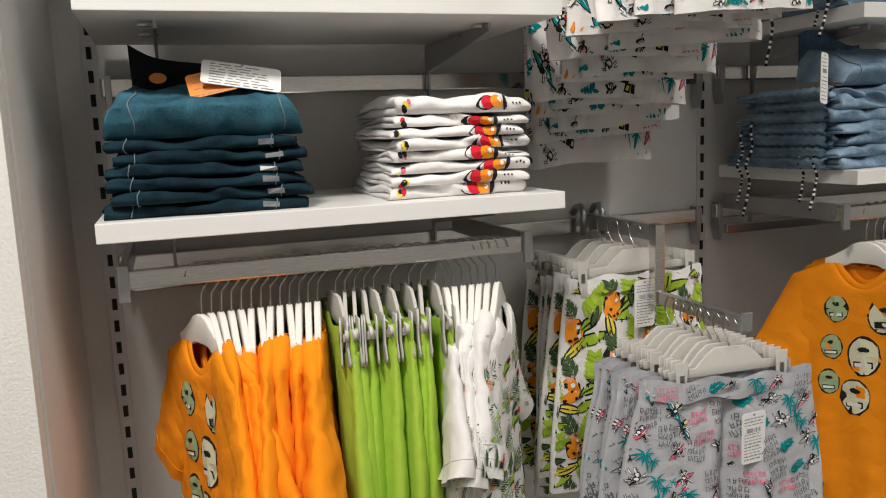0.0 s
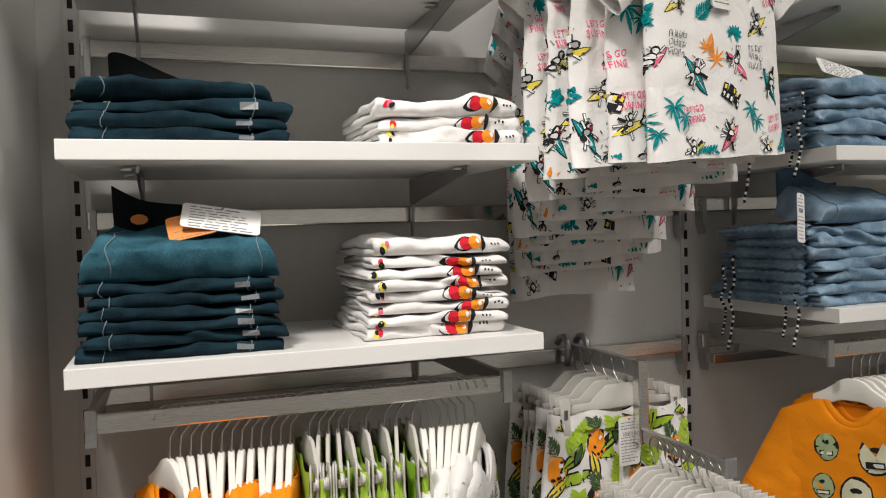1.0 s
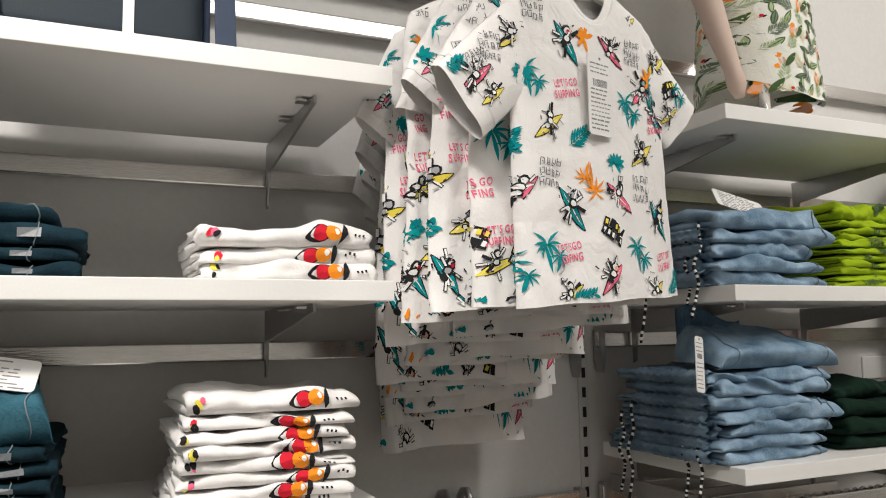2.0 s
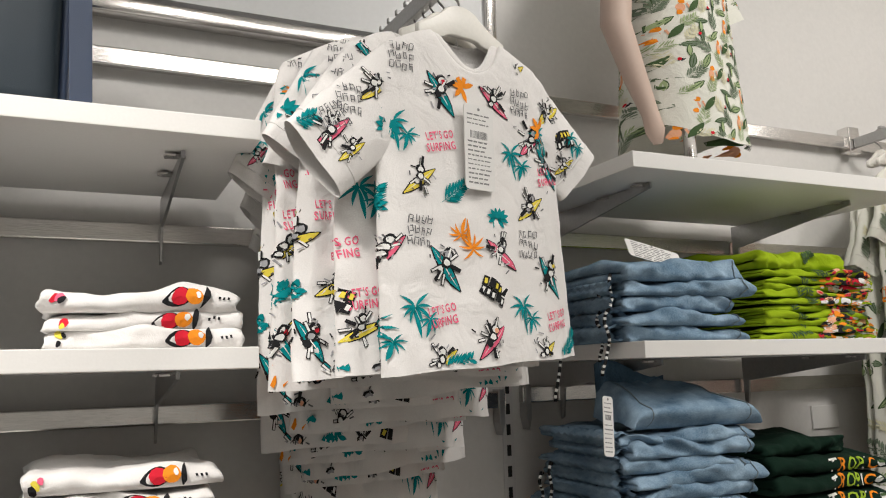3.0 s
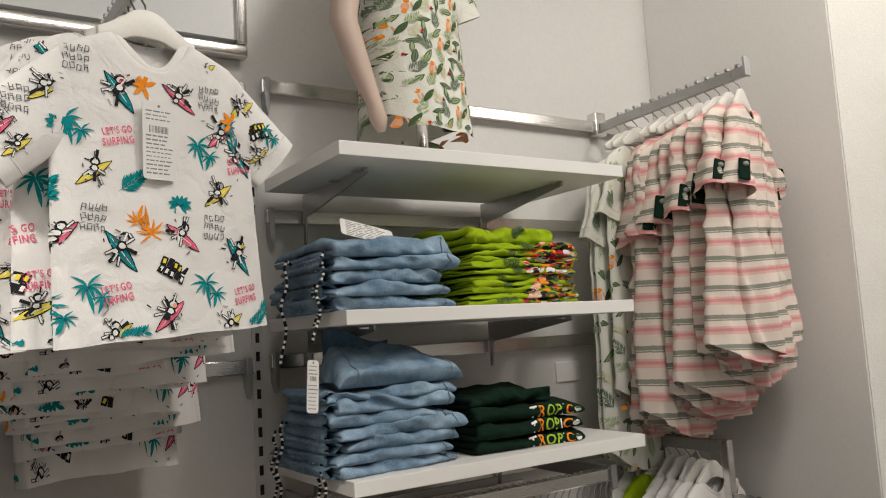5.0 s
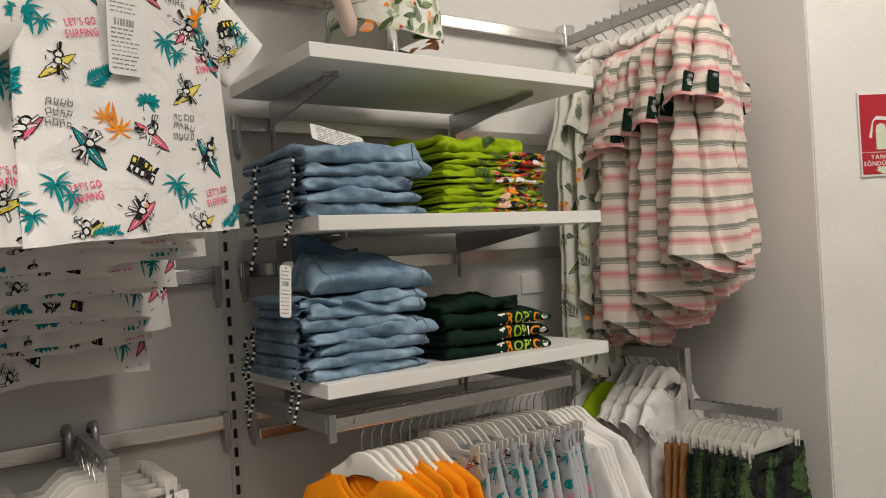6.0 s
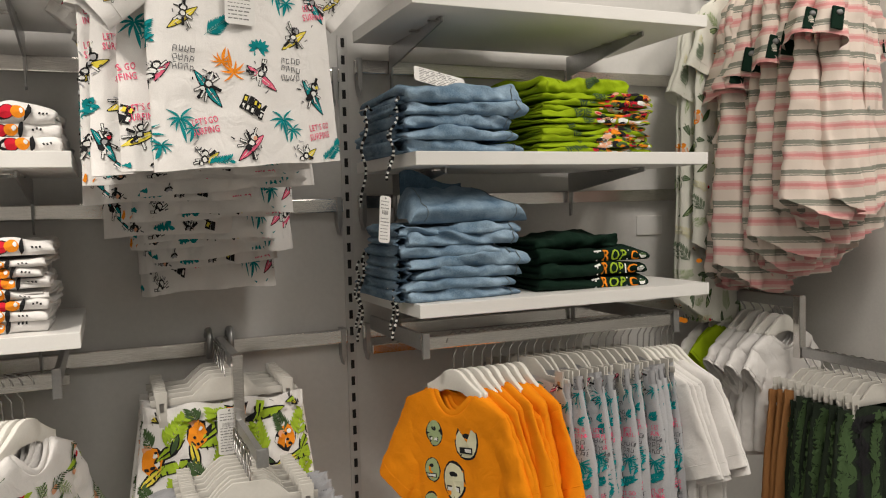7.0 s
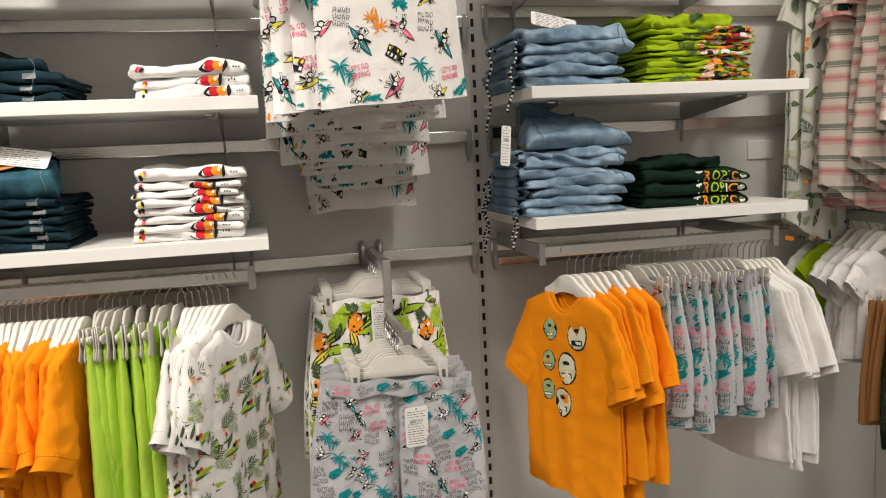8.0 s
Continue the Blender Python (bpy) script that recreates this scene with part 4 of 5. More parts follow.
# ---- garment prototypes ----
arm_hanger = hanger(0.057)
rod_hanger = hanger(0.080)
clip_hook = clip_hanger(0.055, 0.098)
wide_clip = clip_hanger(0.055, 0.128)
rod_clip = clip_hanger(0.072, 0.11)
BEACH = "white cotton children's t-shirt with teal and orange beach print"
beach_arms = beach_small[:2] + [lambda x, z: monstera(x, z, 0.038, "teal"), lambda x, z: rider(x, z, 0.05, R, "pink", 0.7), lambda x, z: palm(x, z, 0.05, "orange", R), lambda x, z: outlined_bars(x, z, 0.04, R)]
beach_large = [
    lambda x, z: palm(x, z, 0.064, "teal", R), lambda x, z: rider(x, z, 0.064, R, "pink", 0.7), lambda x, z: outlined_bars(x, z, 0.036, R), lambda x, z: palm(x, z, 0.064, "orange", R, -1),
    lambda x, z: rider(x, z, 0.064, R, "teal", -1.0, True), lambda x, z: fern(x, z, 0.055, 0.5, "teal"), lambda x, z: rider(x, z, 0.06, R, "yellow", 0.4), lambda x, z: dark_bars(x, z, 0.045, R),
    lambda x, z: words("LET'S GO", x, z, 0.0150, 0.1, "pink", 0.62) + words("SURFING", x, z - 0.0155, 0.0155, 0.1, "pink", 0.66), lambda x, z: monstera(x, z, 0.042, "teal"),
]
front_arms = [lambda x, z: palm(x, z, 0.05, "teal", R), lambda x, z: rider(x, z, 0.045, R, "yellow", 0.6), lambda x, z: monstera(x, z, 0.042, "teal"), lambda x, z: outlined_bars(x, z, 0.036, R, 0.5), lambda x, z: rider(x, z, 0.05, R, "pink", 0.4)]
beach_tees = [tee("printed_t_shirt", BEACH, "t-shirt", white_cotton, 3, front_arms, 0.058, 0.060, 0.164, L=0.462, neck=0.1, motifs=surf_pattern(random.Random(3)), fold=0.75, sides={-1: (39, 0.195), 1: (44, 0.160)}, dip=0.064, open_sleeve=0.002, group="t-shirts on the face-out arm")]
beach_tees += [tee("printed_t_shirt", BEACH, "t-shirt", white_cotton, s, beach_arms, slim, neck=0.1, L=0.46, motifs=scatter(random.Random(s), 0.24, -0.12, -0.575, 0.062, beach_large[s % 3:] + beach_large[:s % 3]), fold=f, angle=ag, open_sleeve=0.002, group="t-shirts on the face-out arm") for s, f, ag, slim in ((8, 1.6, 54, 0.054), (12, 1.9, 70, 0.046), (14, 1.7, 74, 0.044), (15, 1.7, 62, 0.05))]
orange_tees = [tee("orange_t_shirt", "orange cotton children's t-shirt with cartoon shapes on the front", "t-shirt", orange_cotton, s, w=0.15, neck=0.110, collar=0.054, L=0.47, motifs=cartoon, fold=1.4, angle=ag, open_sleeve=0.006, sleeve_len=0.15 + 0.001 * (s - 21), group="orange t-shirts on the rail") for s, ag in ((21, 60), (22, 66), (23, 71))]
white_tees = [tee("white_t_shirt", "plain white cotton children's t-shirt", "t-shirt", white_cotton, s, w=0.15, neck=0.110, collar=0.054, L=0.48, motifs=scatter(random.Random(s), 0.1, -0.33, -0.46, 0.12, mono), fold=1.5, angle=ag, open_sleeve=0.006, sleeve_len=0.165, group="white t-shirts on the rail") for s, ag in ((31, 62), (32, 70))]
tropic_tees = [tee("tropical_t_shirt", "white children's t-shirt with tropical leaf and bird-coloured prints", "t-shirt", white_cotton, s, w=0.15, neck=0.110, collar=0.054, L=0.43, motifs=scatter(random.Random(s), 0.26, -0.13, -0.56, 0.064, tropic), fold=1.3, angle=ag, open_sleeve=0.008, sleeve_len=0.14, group="tropical t-shirts on the rail") for s, ag in ((41, 56), (42, 66))]


def placket(t, on, P):
    bm = bmesh.new()
    box(bm, -0.011, 0.011, -0.0235, -0.021, -0.60, -0.17, 0.0008)
    p = part("placket", bm, stripes, t, "buttoned front placket", False)
    for k in range(5):
        b = bmesh.new()
        plate(b, [(0.005 * math.cos(a), -0.2 - 0.09 * k + 0.005 * math.sin(a)) for a in [0.785 * j for j in range(8)]], -0.026, -0.0238)
        part("button", b, plastic_grey, p, smooth=False)
    for s in (-1, 1):
        a0, ax, pr, ln, sy = P[s]
        c = a0 + ax * (ln * 0.82) + pr * 0.045
        b = bmesh.new()
        m = Matrix.Translation((c.x, -0.021, c.y)) @ Matrix.Rotation(s * -0.35, 4, "Y") @ Matrix.Rotation(s * 0.5, 4, "Z")
        box(b, -0.012, 0.012, -0.002, 0.002, -0.026, 0.026, 0.002, 0, m)
        tb = part("sleeve_tab", b, green_cotton, t, "dark green buttoned sleeve tab", False)
        b = bmesh.new()
        tube(b, [m @ Vector((0, -0.0045, 0.012)), m @ Vector((0, -0.002, 0.012))], 0.006, 10)
        part("button", b, ink_grey, tb)


striped_shirts = [tee("striped_shirt", "pink, cream and grey striped short-sleeved shirt with dark sleeve tabs", "shirt", stripes, s, w=0.165, L=0.62, fold=2.3, angle=ag, open_sleeve=0.012, tail=0.05, sleeve_len=0.15, extra=placket, group="striped shirts on the face-out arm") for s, ag in ((51, 62), (52, 70), (53, 74))]
leaf_shirts = [tee("leaf_print_shirt", "cream shirt with green leaf print", "shirt", cream_cotton, 61, leafy, w=0.165, L=0.62, motifs=scatter(random.Random(6), 0.26, -0.11, -0.72, 0.052, leafy), fold=1.4, angle=64, open_sleeve=0.01, tail=0.05, group="leaf print shirts on the face-out arm")]
singlets = [tee("white_singlet", "white cotton children's top on a hanger", "top", white_cotton, s, w=0.12, L=0.31, fold=1.5, sleeve_len=0.05, group="tops on the stepped arm") for s in (71, 72)]
lime_top = tee("lime_vest", "acid lime children's top on a hanger", "top", lime_jersey, 74, w=0.13, L=0.33, fold=1.0, sleeve_len=0.05, group="tops on the stepped arm")

jungle_shorts = [shorts("jungle_print_shorts", "white children's shorts with green and orange jungle print", "shorts", white_cotton, s, w=0.185, L=0.43, motifs=scatter(random.Random(s), 0.29, -0.112, -0.54, 0.045, jungle), group="jungle print shorts on the stepped arm") for s in (81, 82)]
beach_shorts = [shorts("beach_print_shorts", "pale grey children's shorts with teal and pink beach print", "shorts", grey_cotton, s, w=0.188, L=0.33, motifs=scatter(random.Random(s), 0.29, -0.115, -0.44, 0.042, beach_small), group="beach print shorts on the stepped arm") for s in (91, 92)]
rail_shorts = [shorts("beach_print_shorts", "pale grey children's shorts with beach print hung sideways", "shorts", grey_cotton, s, w=0.15, L=0.33, motifs=scatter(random.Random(s), 0.25, -0.115, -0.45, 0.039, beach_small), depth=0.026, group="beach print shorts on the rail") for s in (93, 94, 193, 194)]
lime_trousers = [shorts("lime_trousers", "lime green cotton children's trousers clipped on a hanger", "trousers", lime_cotton, s, w=0.13, L=0.52, depth=0.026, group="lime trousers on the rail") for s in (95, 96)]
brown_shorts = shorts("tan_shorts", "tan cotton children's shorts clipped on a hanger", "shorts", brown_cotton, 97, w=0.15, L=0.33, group="dark shorts on the stepped arm")
olive_shorts = [shorts("leaf_print_shorts", "dark olive children's shorts with leaf print", "shorts", olive_cotton, s, w=0.16, L=0.34, motifs=scatter(random.Random(s), 0.26, -0.14, -0.46, 0.06, dark_leaf), group="dark shorts on the stepped arm") for s in (98, 99)]

J = random.Random(11)


def hang(garments, hook, x, y, z, yaw, jitter=3.0, tilt=0.0):
    a = yaw + J.uniform(-jitter, jitter)
    m = pose(x, y, z, 0, tilt, a)
    place(hook, m)
    g = garments[J.randrange(len(garments))] if isinstance(garments, list) else garments
    lean = pose(0, 0, J.uniform(-0.004, 0.0), J.uniform(-1.2, 1.2), J.uniform(-2.5, 2.5), J.uniform(-1.5, 1.5))
    return place(g, m @ lean @ Matrix.Diagonal((J.uniform(0.95, 1.06), J.uniform(0.8, 1.3), J.uniform(0.96, 1.06), 1)))


# white beach tees on the straight arm, the larger sizes towards the wall
place(beach_tees[0], pose(0.970, -0.094, 2.087, 0, -3.2, 14))
place(arm_hanger, pose(0.970, -0.094, 2.087, 0, -1.5, 14))
LONGER = (0.015, 0.03, 0.045, 0.055, 0.075, 0.09, 0.12, 0.13, 0.15, 0.215, 0.225, 0.24, 0.34, 0.36, 0.44)
ASIDE = (-0.03, -0.055, -0.012, -0.10, -0.02, -0.085, -0.012, -0.035, -0.02, -0.05, -0.012, -0.04, -0.02, -0.03, -0.02)
for k in range(15):
    m = pose(0.962, -0.065 + 0.030 * k, 2.089 + 0.002 * k, 0, J.uniform(-1.5, 1.5), 10 - 0.9 * k + J.uniform(-5, 5))
    place(arm_hanger, m)
    place(beach_tees[1 + (k * 3) % 4], pose(ASIDE[k] + J.uniform(-0.006, 0.006), 0, 0) @ m @ pose(0, 0, 0, J.uniform(-2, 2), J.uniform(-3, 1), 0) @ Matrix.Diagonal((1.0 - 0.007 * k, 1, 1 + LONGER[k], 1)))
# rail on the first bay
ROD = 1.177
for k in range(13):
    hang(orange_tees, rod_hanger, 0.129 + 0.0147 * k, 0.068, ROD, (-70, -80)[k] if k < 2 else -86 - 1.5 * k, 4)
for k, x in enumerate((0.335, 0.350, 0.365, 0.381, 0.397, 0.425, 0.456, 0.476, 0.502)):
    hang(lime_trousers, rod_clip, x, 0.068, ROD, -98 + J.uniform(-5, 5), 4)
for k, x in enumerate((0.522, 0.537, 0.553, 0.568, 0.582, 0.597, 0.615)):
    hang(tropic_tees, rod_hanger, x, 0.068, ROD, 76 - 3 * k, 3)
# stepped arm: jungle shorts above, beach shorts below
for k in range(5):
    hang(jungle_shorts, wide_clip, 0.974, 0.20 + 0.042 * k, 1.160, 4, 3)
for k in range(8):
    hang(beach_shorts, clip_hook, 0.972, -0.088 + 0.0235 * k, 1.030, 2 - 0.5 * k, 7)
# rail on the second bay
for k in range(8):
    hang(orange_tees, rod_hanger, 1.436 + 0.0225 * k, 0.068, ROD, (-70, -76, -80)[k] if k < 3 else -82, 4)
for k in range(14):
    hang(rail_shorts, rod_clip, 1.612 + 0.0215 * k, 0.068, ROD, -80, 9)
for k in range(7):
    hang(white_tees, rod_hanger, 1.918 + 0.0175 * k, 0.068, ROD, -79, 5)
# corner: stepped arm and striped shirts above
for k in range(8):
    hang(singlets if k not in (5, 6) else lime_top, arm_hanger, 2.43, 0.11 + 0.034 * k, 1.19, 12, 9)
for k in range(9):
    hang(olive_shorts if k < 6 else brown_shorts, clip_hook, 2.43, -0.185 + 0.026 * k, 1.056, -4, 5)
for k in range(11):
    m = pose(2.43, -0.09 + 0.031 * k, 2.142 - 0.001 * k, 0, J.uniform(-5, 5), (22, 15)[k] if k < 2 else 10 + J.uniform(-14, 14))
    place(arm_hanger, m)
    place(striped_shirts[k % 3], m @ Matrix.Diagonal((J.uniform(0.88, 1.04), J.uniform(1.0, 1.6), 1.03 + 0.022 * k, 1)))
for k in range(3):
    m = pose(2.43, 0.265 + 0.035 * k, 2.13, 0, 0, 6 + J.uniform(-5, 5))
    place(arm_hanger, m)
    place(leaf_shirts[0], m @ Matrix.Diagonal((1.08, 1, 1.2, 1)))


# ---- folded stacks ----
def stack(items, x, y, z, gap=0.0006, jx=0.006, jr=2.5, squeeze=0.93):
    for it, h in items:
        place(it, pose(x + J.uniform(-jx, jx), y + J.uniform(-0.004, 0.008), z, 0, 0, J.uniform(-jr, jr)))
        z += h * squeeze + gap
    return z


def bird_patch(x0, rng):
    """Beak-like patches near one end: black edge, red and orange; a few printed marks at the other."""
    beak = [lens(x0 - 0.012, -0.003, 0.040, 0.020, 0.12, "black", 6), blob(x0 + 0.010, 0.0, 0.012, rng, "red", 10, 0.75, 0.15), blob(x0 + 0.027, 0.001, 0.012, rng, "orange", 12, 0.75, 0.15), blob(x0 + 0.032, 0.003, 0.004, rng, "white", 8), lens(x0 + 0.040, -0.010, 0.024, 0.008, 1.4, "black", 4)]
    size = [bar(x0 + 0.058 + 0.006 * k, 0.002 + rng.uniform(-0.001, 0.001), 0.003, 0.003, 0, "black") for k in range(3)]
    far = [blob(-0.106 + 0.012 * rng.random(), rng.uniform(-0.006, 0.006), rng.uniform(0.003, 0.007), rng, ink, 7, 1.2) for ink in rng.sample(["red", "black", "yellow", "pink", "black"], 3)]
    return [beak, size, far]


def white_folded(seed, w=0.225, h=0.022):
    rng = random.Random(seed)
    return folded("folded_white_t_shirt", "folded white t-shirt with red and orange print at its edge", "t-shirt", white_cotton, seed, w, 0.26, h, 1.8, 0.005, bird_patch(rng.uniform(0.012, 0.040), rng), "folded white t-shirts", True)


hs = [0.022, 0.019, 0.020, 0.018, 0.021, 0.018, 0.02, 0.028]
stack([(white_folded(200 + k, 0.235 - 0.002 * k + 0.01 * (k == 7), h), h) for k, h in enumerate(hs)], 0.55, 0.035, 1.25, jx=0.010, jr=4)
stack([(white_folded(220 + k, 0.24, h), h) for k, h in enumerate((0.024, 0.024, 0.034))], 0.572, 0.035, 1.558)


def seams(t, on):
    for x in (-0.105, 0.095):
        bm = bmesh.new()
        tube(bm, [on(x + 0.0015 * math.sin(k), 0.022 - 0.006 * k, 0.0006) for k in range(8)], 0.0009, 4)
        part("stitched_seam", bm, thread, t, "pale stitched seam")
    bm = bmesh.new()
    q = [on(0.075 + dx, ds, 0.0012) for dx, ds in ((0, -0.003), (0.024, -0.003), (0.024, 0.004), (0, 0.004))]
    bm.faces.new([bm.verts.new(p) for p in q])
    part("size_sticker", bm, sticker, t, "clear size sticker", False)


def jeans_folded(seed, mat, w, h, rough=1.5, tr=seams, lift=0.0):
    return folded("folded_jeans", "folded dark blue denim jeans with pale stitching" if mat is not light_denim else "folded light blue denim jeans", "jeans", mat, seed, w, 0.30, h, rough, 0.003, (), "folded jeans", True, lift, tr)


top = stack([(jeans_folded(300 + k, dark_denim, 0.285 - 0.004 * k, h), h) for k, h in enumerate((0.02, 0.019, 0.018, 0.02, 0.019, 0.018))], 0.158, 0.022, 1.25)


def laid_trousers(label, mat, band_mat, x, y, z, w0, w1, h, slope, dep, yaw, seed, ruched=True, badge=False, skew=0.0):
    """The topmost pair: a rolled front fold, cloth rising to the waistband at the back."""
    t = thing("folded_jeans", label, "jeans", "folded jeans")
    bm = bmesh.new()

    def over(u, v):
        wide = w0 + (w1 - w0) * max(0, v - 0.25) / 0.75
        xx = (u - 0.5) * wide - skew * max(0, v - 0.25) / 0.75
        if v < 0.25:
            a = math.pi * (v / 0.25) * 0.5
            yy, zz = 0.028 - 0.028 * math.sin(a), h * (1 - math.cos(a)) * 0.5 + h * 0.5 * (v / 0.25)
        else:
            q = (v - 0.25) / 0.75
            yy, zz = 0.012 * (1 - q) * -1 + 0.012 + dep * q, h + slope * q ** 0.8
        wr = noise.noise((xx * 22 + seed, yy * 14, seed)) * 0.009 + noise.noise((xx * 60 + seed, yy * 30, seed + 2)) * 0.0022
        if ruched:
            wr += 0.0055 * math.sin(xx * 150 + 2 * noise.noise((xx * 9, yy * 20, 1))) * max(0, v - 0.35) ** 1.3
        wr += 0.007 * max(0, noise.noise((xx * 9 - yy * 16, xx * 4 + seed, 4)))
        e = min(u, 1 - u) * 2
        zz *= math.sqrt(max(0.02, 1 - (1 - min(1, e / (0.28 if ruched else 0.14))) ** 2.2))
        return Vector((xx + 0.01 * noise.noise((yy * 18, zz * 20, seed)), yy - wr * (1.2 if v < 0.25 else 0), max(0.001, zz + wr * (0.3 if v < 0.25 else 1))))
    sheet(bm, over, 56, 34)
    part("trouser_front", bm, mat, t)
    bm = bmesh.new()
    rad = w1 * 0.46

    def ring(u, v):
        a = 2 * math.pi * u
        rip = 0.0024 * math.sin(40 * a) if ruched else 0.0
        return Vector((rad * math.cos(a) * (1 + 0.02 * v) + 0.004 - skew, dep + 0.012 + (0.024 + rip) * math.sin(a) + rip, h + slope - 0.045 + (0.062 if ruched else 0.075) * v + 0.006 * math.sin(3 * a + seed) - (0.018 if ruched else 0.028) * math.cos(a)))
    sheet(bm, ring, 130, 5, True)
    band = part("waistband", bm, band_mat, t, "ruched denim waistband" if ruched else "black waistband lining")
    if badge:
        b2 = bmesh.new()
        plate(b2, [(-w1 * 0.27 + 0.013 * math.cos(a), h + slope + 0.010 + 0.008 * math.sin(a)) for a in [0.628 * k for k in range(10)]], dep - 0.019, dep - 0.016)
        part("orange_badge", b2, card_orange, band, "small orange oval badge", False)
    for sx in (-0.36, 0.40):
        b3 = bmesh.new()
        pts = [over(sx + 0.5 + 0.012 * math.sin(k), 0.06 + 0.05 * k) + Vector((0, -0.001, 0.0012)) for k in range(16)]
        tube(b3, pts, 0.0011, 4)
        part("stitched_seam", b3, thread, t, "pale stitched seam")
    t.matrix_basis = pose(x, y, z, 0, 0, yaw)
    return t


laid_trousers("mid-blue denim jeans laid on a stack with open black waistband", blue_denim, black_denim, 0.155, 0.022, top, 0.272, 0.225, 0.048, 0.034, 0.13, -2, 5, False, True)
t2 = stack([(jeans_folded(330 + k, dark_denim, 0.30, h), h) for k, h in enumerate((0.022, 0.02, 0.019))], 0.165, 0.03, 1.558)
laid_trousers("dark denim jeans laid on a stack", dark_denim, black_denim, 0.158, 0.03, t2, 0.27, 0.20, 0.030, 0.008, 0.15, 3, 9, False, True)
tag = thing("price_tag", "white card price tag lying on folded jeans", "price tag")
hang_tag(tag, Matrix.Identity(4), 0.115, 0.05, card, "hang_tag", 4)
tag.matrix_basis = pose(0.215, 0.066, top + 0.088, -44, 9, -3)
tag2 = thing("price_tag", "orange card tag under a white one", "price tag")
hang_tag(tag2, Matrix.Identity(4), 0.07, 0.05, card_orange, "hang_tag", 2)
tag2.matrix_basis = pose(0.172, 0.068, top + 0.080, -44, -12, -3)


# light jeans
def light_seams(t, on):
    bm = bmesh.new()
    tube(bm, [on(0.11 + 0.003 * math.sin(2 * k), 0.018 - 0.005 * k, 0.0006) for k in range(8)], 0.0011, 4)
    part("stitched_seam", bm, thread, t)


def cord(x, y, z, drop, sway):
    """A black and white woven cord hanging from a waistband."""
    bm = bmesh.new()
    pts = [(x + 0.03, y + 0.03, z), (x + 0.008, y, z + 0.006), (x, y - 0.006, z - 0.01)]
    pts += [(x - sway * k / 12 + 0.006 * math.sin(k), y - 0.008 + 0.003 * math.sin(1.7 * k), z - 0.01 - drop * k / 12) for k in range(1, 13)]
    fine = []
    for a, b in zip(pts, pts[1:]):
        fine += [tuple(Vector(a).lerp(Vector(b), q / 3)) for q in range(3)]
    tube(bm, fine, 0.0030, 6, [0, 0, 1, 0, 1])
    return solid("drawstring_cord", bm, [INK[INK_NAMES.index("black")], INK[INK_NAMES.index("white")]], "black and white woven drawstring hanging off the shelf", "cord", "drawstring cords", smooth=True)


def light_pile(x, z, heights, seed, w):
    it = [(folded("folded_light_jeans", "folded light blue denim trousers with gathered waist", "jeans", light_denim, seed + k, w - 0.012 * (k % 3), 0.30, h, 2.3, 0.006, (), "folded light jeans", True, 0.0, light_seams), h) for k, h in enumerate(heights)]
    top = stack(it, x, 0.03, z, jx=0.014, jr=5)
    zz = z
    for k, h in enumerate(heights):
        bm = bmesh.new()

        def gather(u, v, k=k, h=h):
            a = 2 * math.pi * u
            return Vector((-0.006 + 0.022 * math.cos(a) * (0.7 + 0.3 * math.sin(5 * a + k)), 0.02 + 0.20 * v, h * 0.55 + h * 0.50 * math.sin(a) + 0.003 * math.sin(60 * v + k)))
        sheet(bm, gather, 14, 30, True)
        g = solid("gathered_waist", bm, light_denim, "ruched elastic waist of the folded light jeans", "waistband", "ruched waists", smooth=True)
        g.matrix_basis = pose(x - w / 2 + 0.008, 0.035, zz, 0, 0, J.uniform(-3, 3))
        zz += h * 0.93
    return top


tA = light_pile(1.456, 1.25, (0.024, 0.023, 0.025, 0.024, 0.025, 0.024, 0.024), 400, 0.272)
tB = light_pile(1.458, 1.560, (0.028, 0.026, 0.028, 0.027), 420, 0.268)


laid_trousers("light blue denim trousers with ruched waist laid on the pile", light_denim, mid_denim, 1.466, 0.03, tA, 0.262, 0.155, 0.034, 0.050, 0.14, -4, 21, skew=0.04)
flat_top = folded("folded_light_jeans", "folded light blue denim trousers on top of a pile", "jeans", light_denim, 430, 0.265, 0.28, 0.036, 2.2, 0.003, (), "folded light jeans", True, 0.0, light_seams)
place(flat_top, pose(1.465, 0.03, tB, 0, 0, 2))
for x, y, z, d, s in ((1.318, 0.09, 1.345, 0.17, 0.01), (1.314, 0.13, 1.33, 0.14, -0.005), (1.292, 0.25, 1.34, 0.19, 0.012), (1.286, 0.275, 1.32, 0.14, 0.0), (1.318, 0.07, 1.67, 0.16, 0.02), (1.316, 0.10, 1.655, 0.12, 0.0), (1.29, 0.19, 1.665, 0.20, 0.01)):
    cord(x, y, z, d, s)
tg = thing("price_tag", "white card price tag hanging from the light jeans", "price tag")
hang_tag(tg, Matrix.Identity(4), 0.028, 0.095)
tg.matrix_basis = pose(1.276, 0.03, 1.425, -4, 8, 20)
tg = thing("price_tag", "white card price tag lying on the light jeans", "price tag")
hang_tag(tg, Matrix.Identity(4), 0.115, 0.045, card, "hang_tag", 4)
tg.matrix_basis = pose(1.418, 0.062, tB + 0.050, -38, 13, -4)


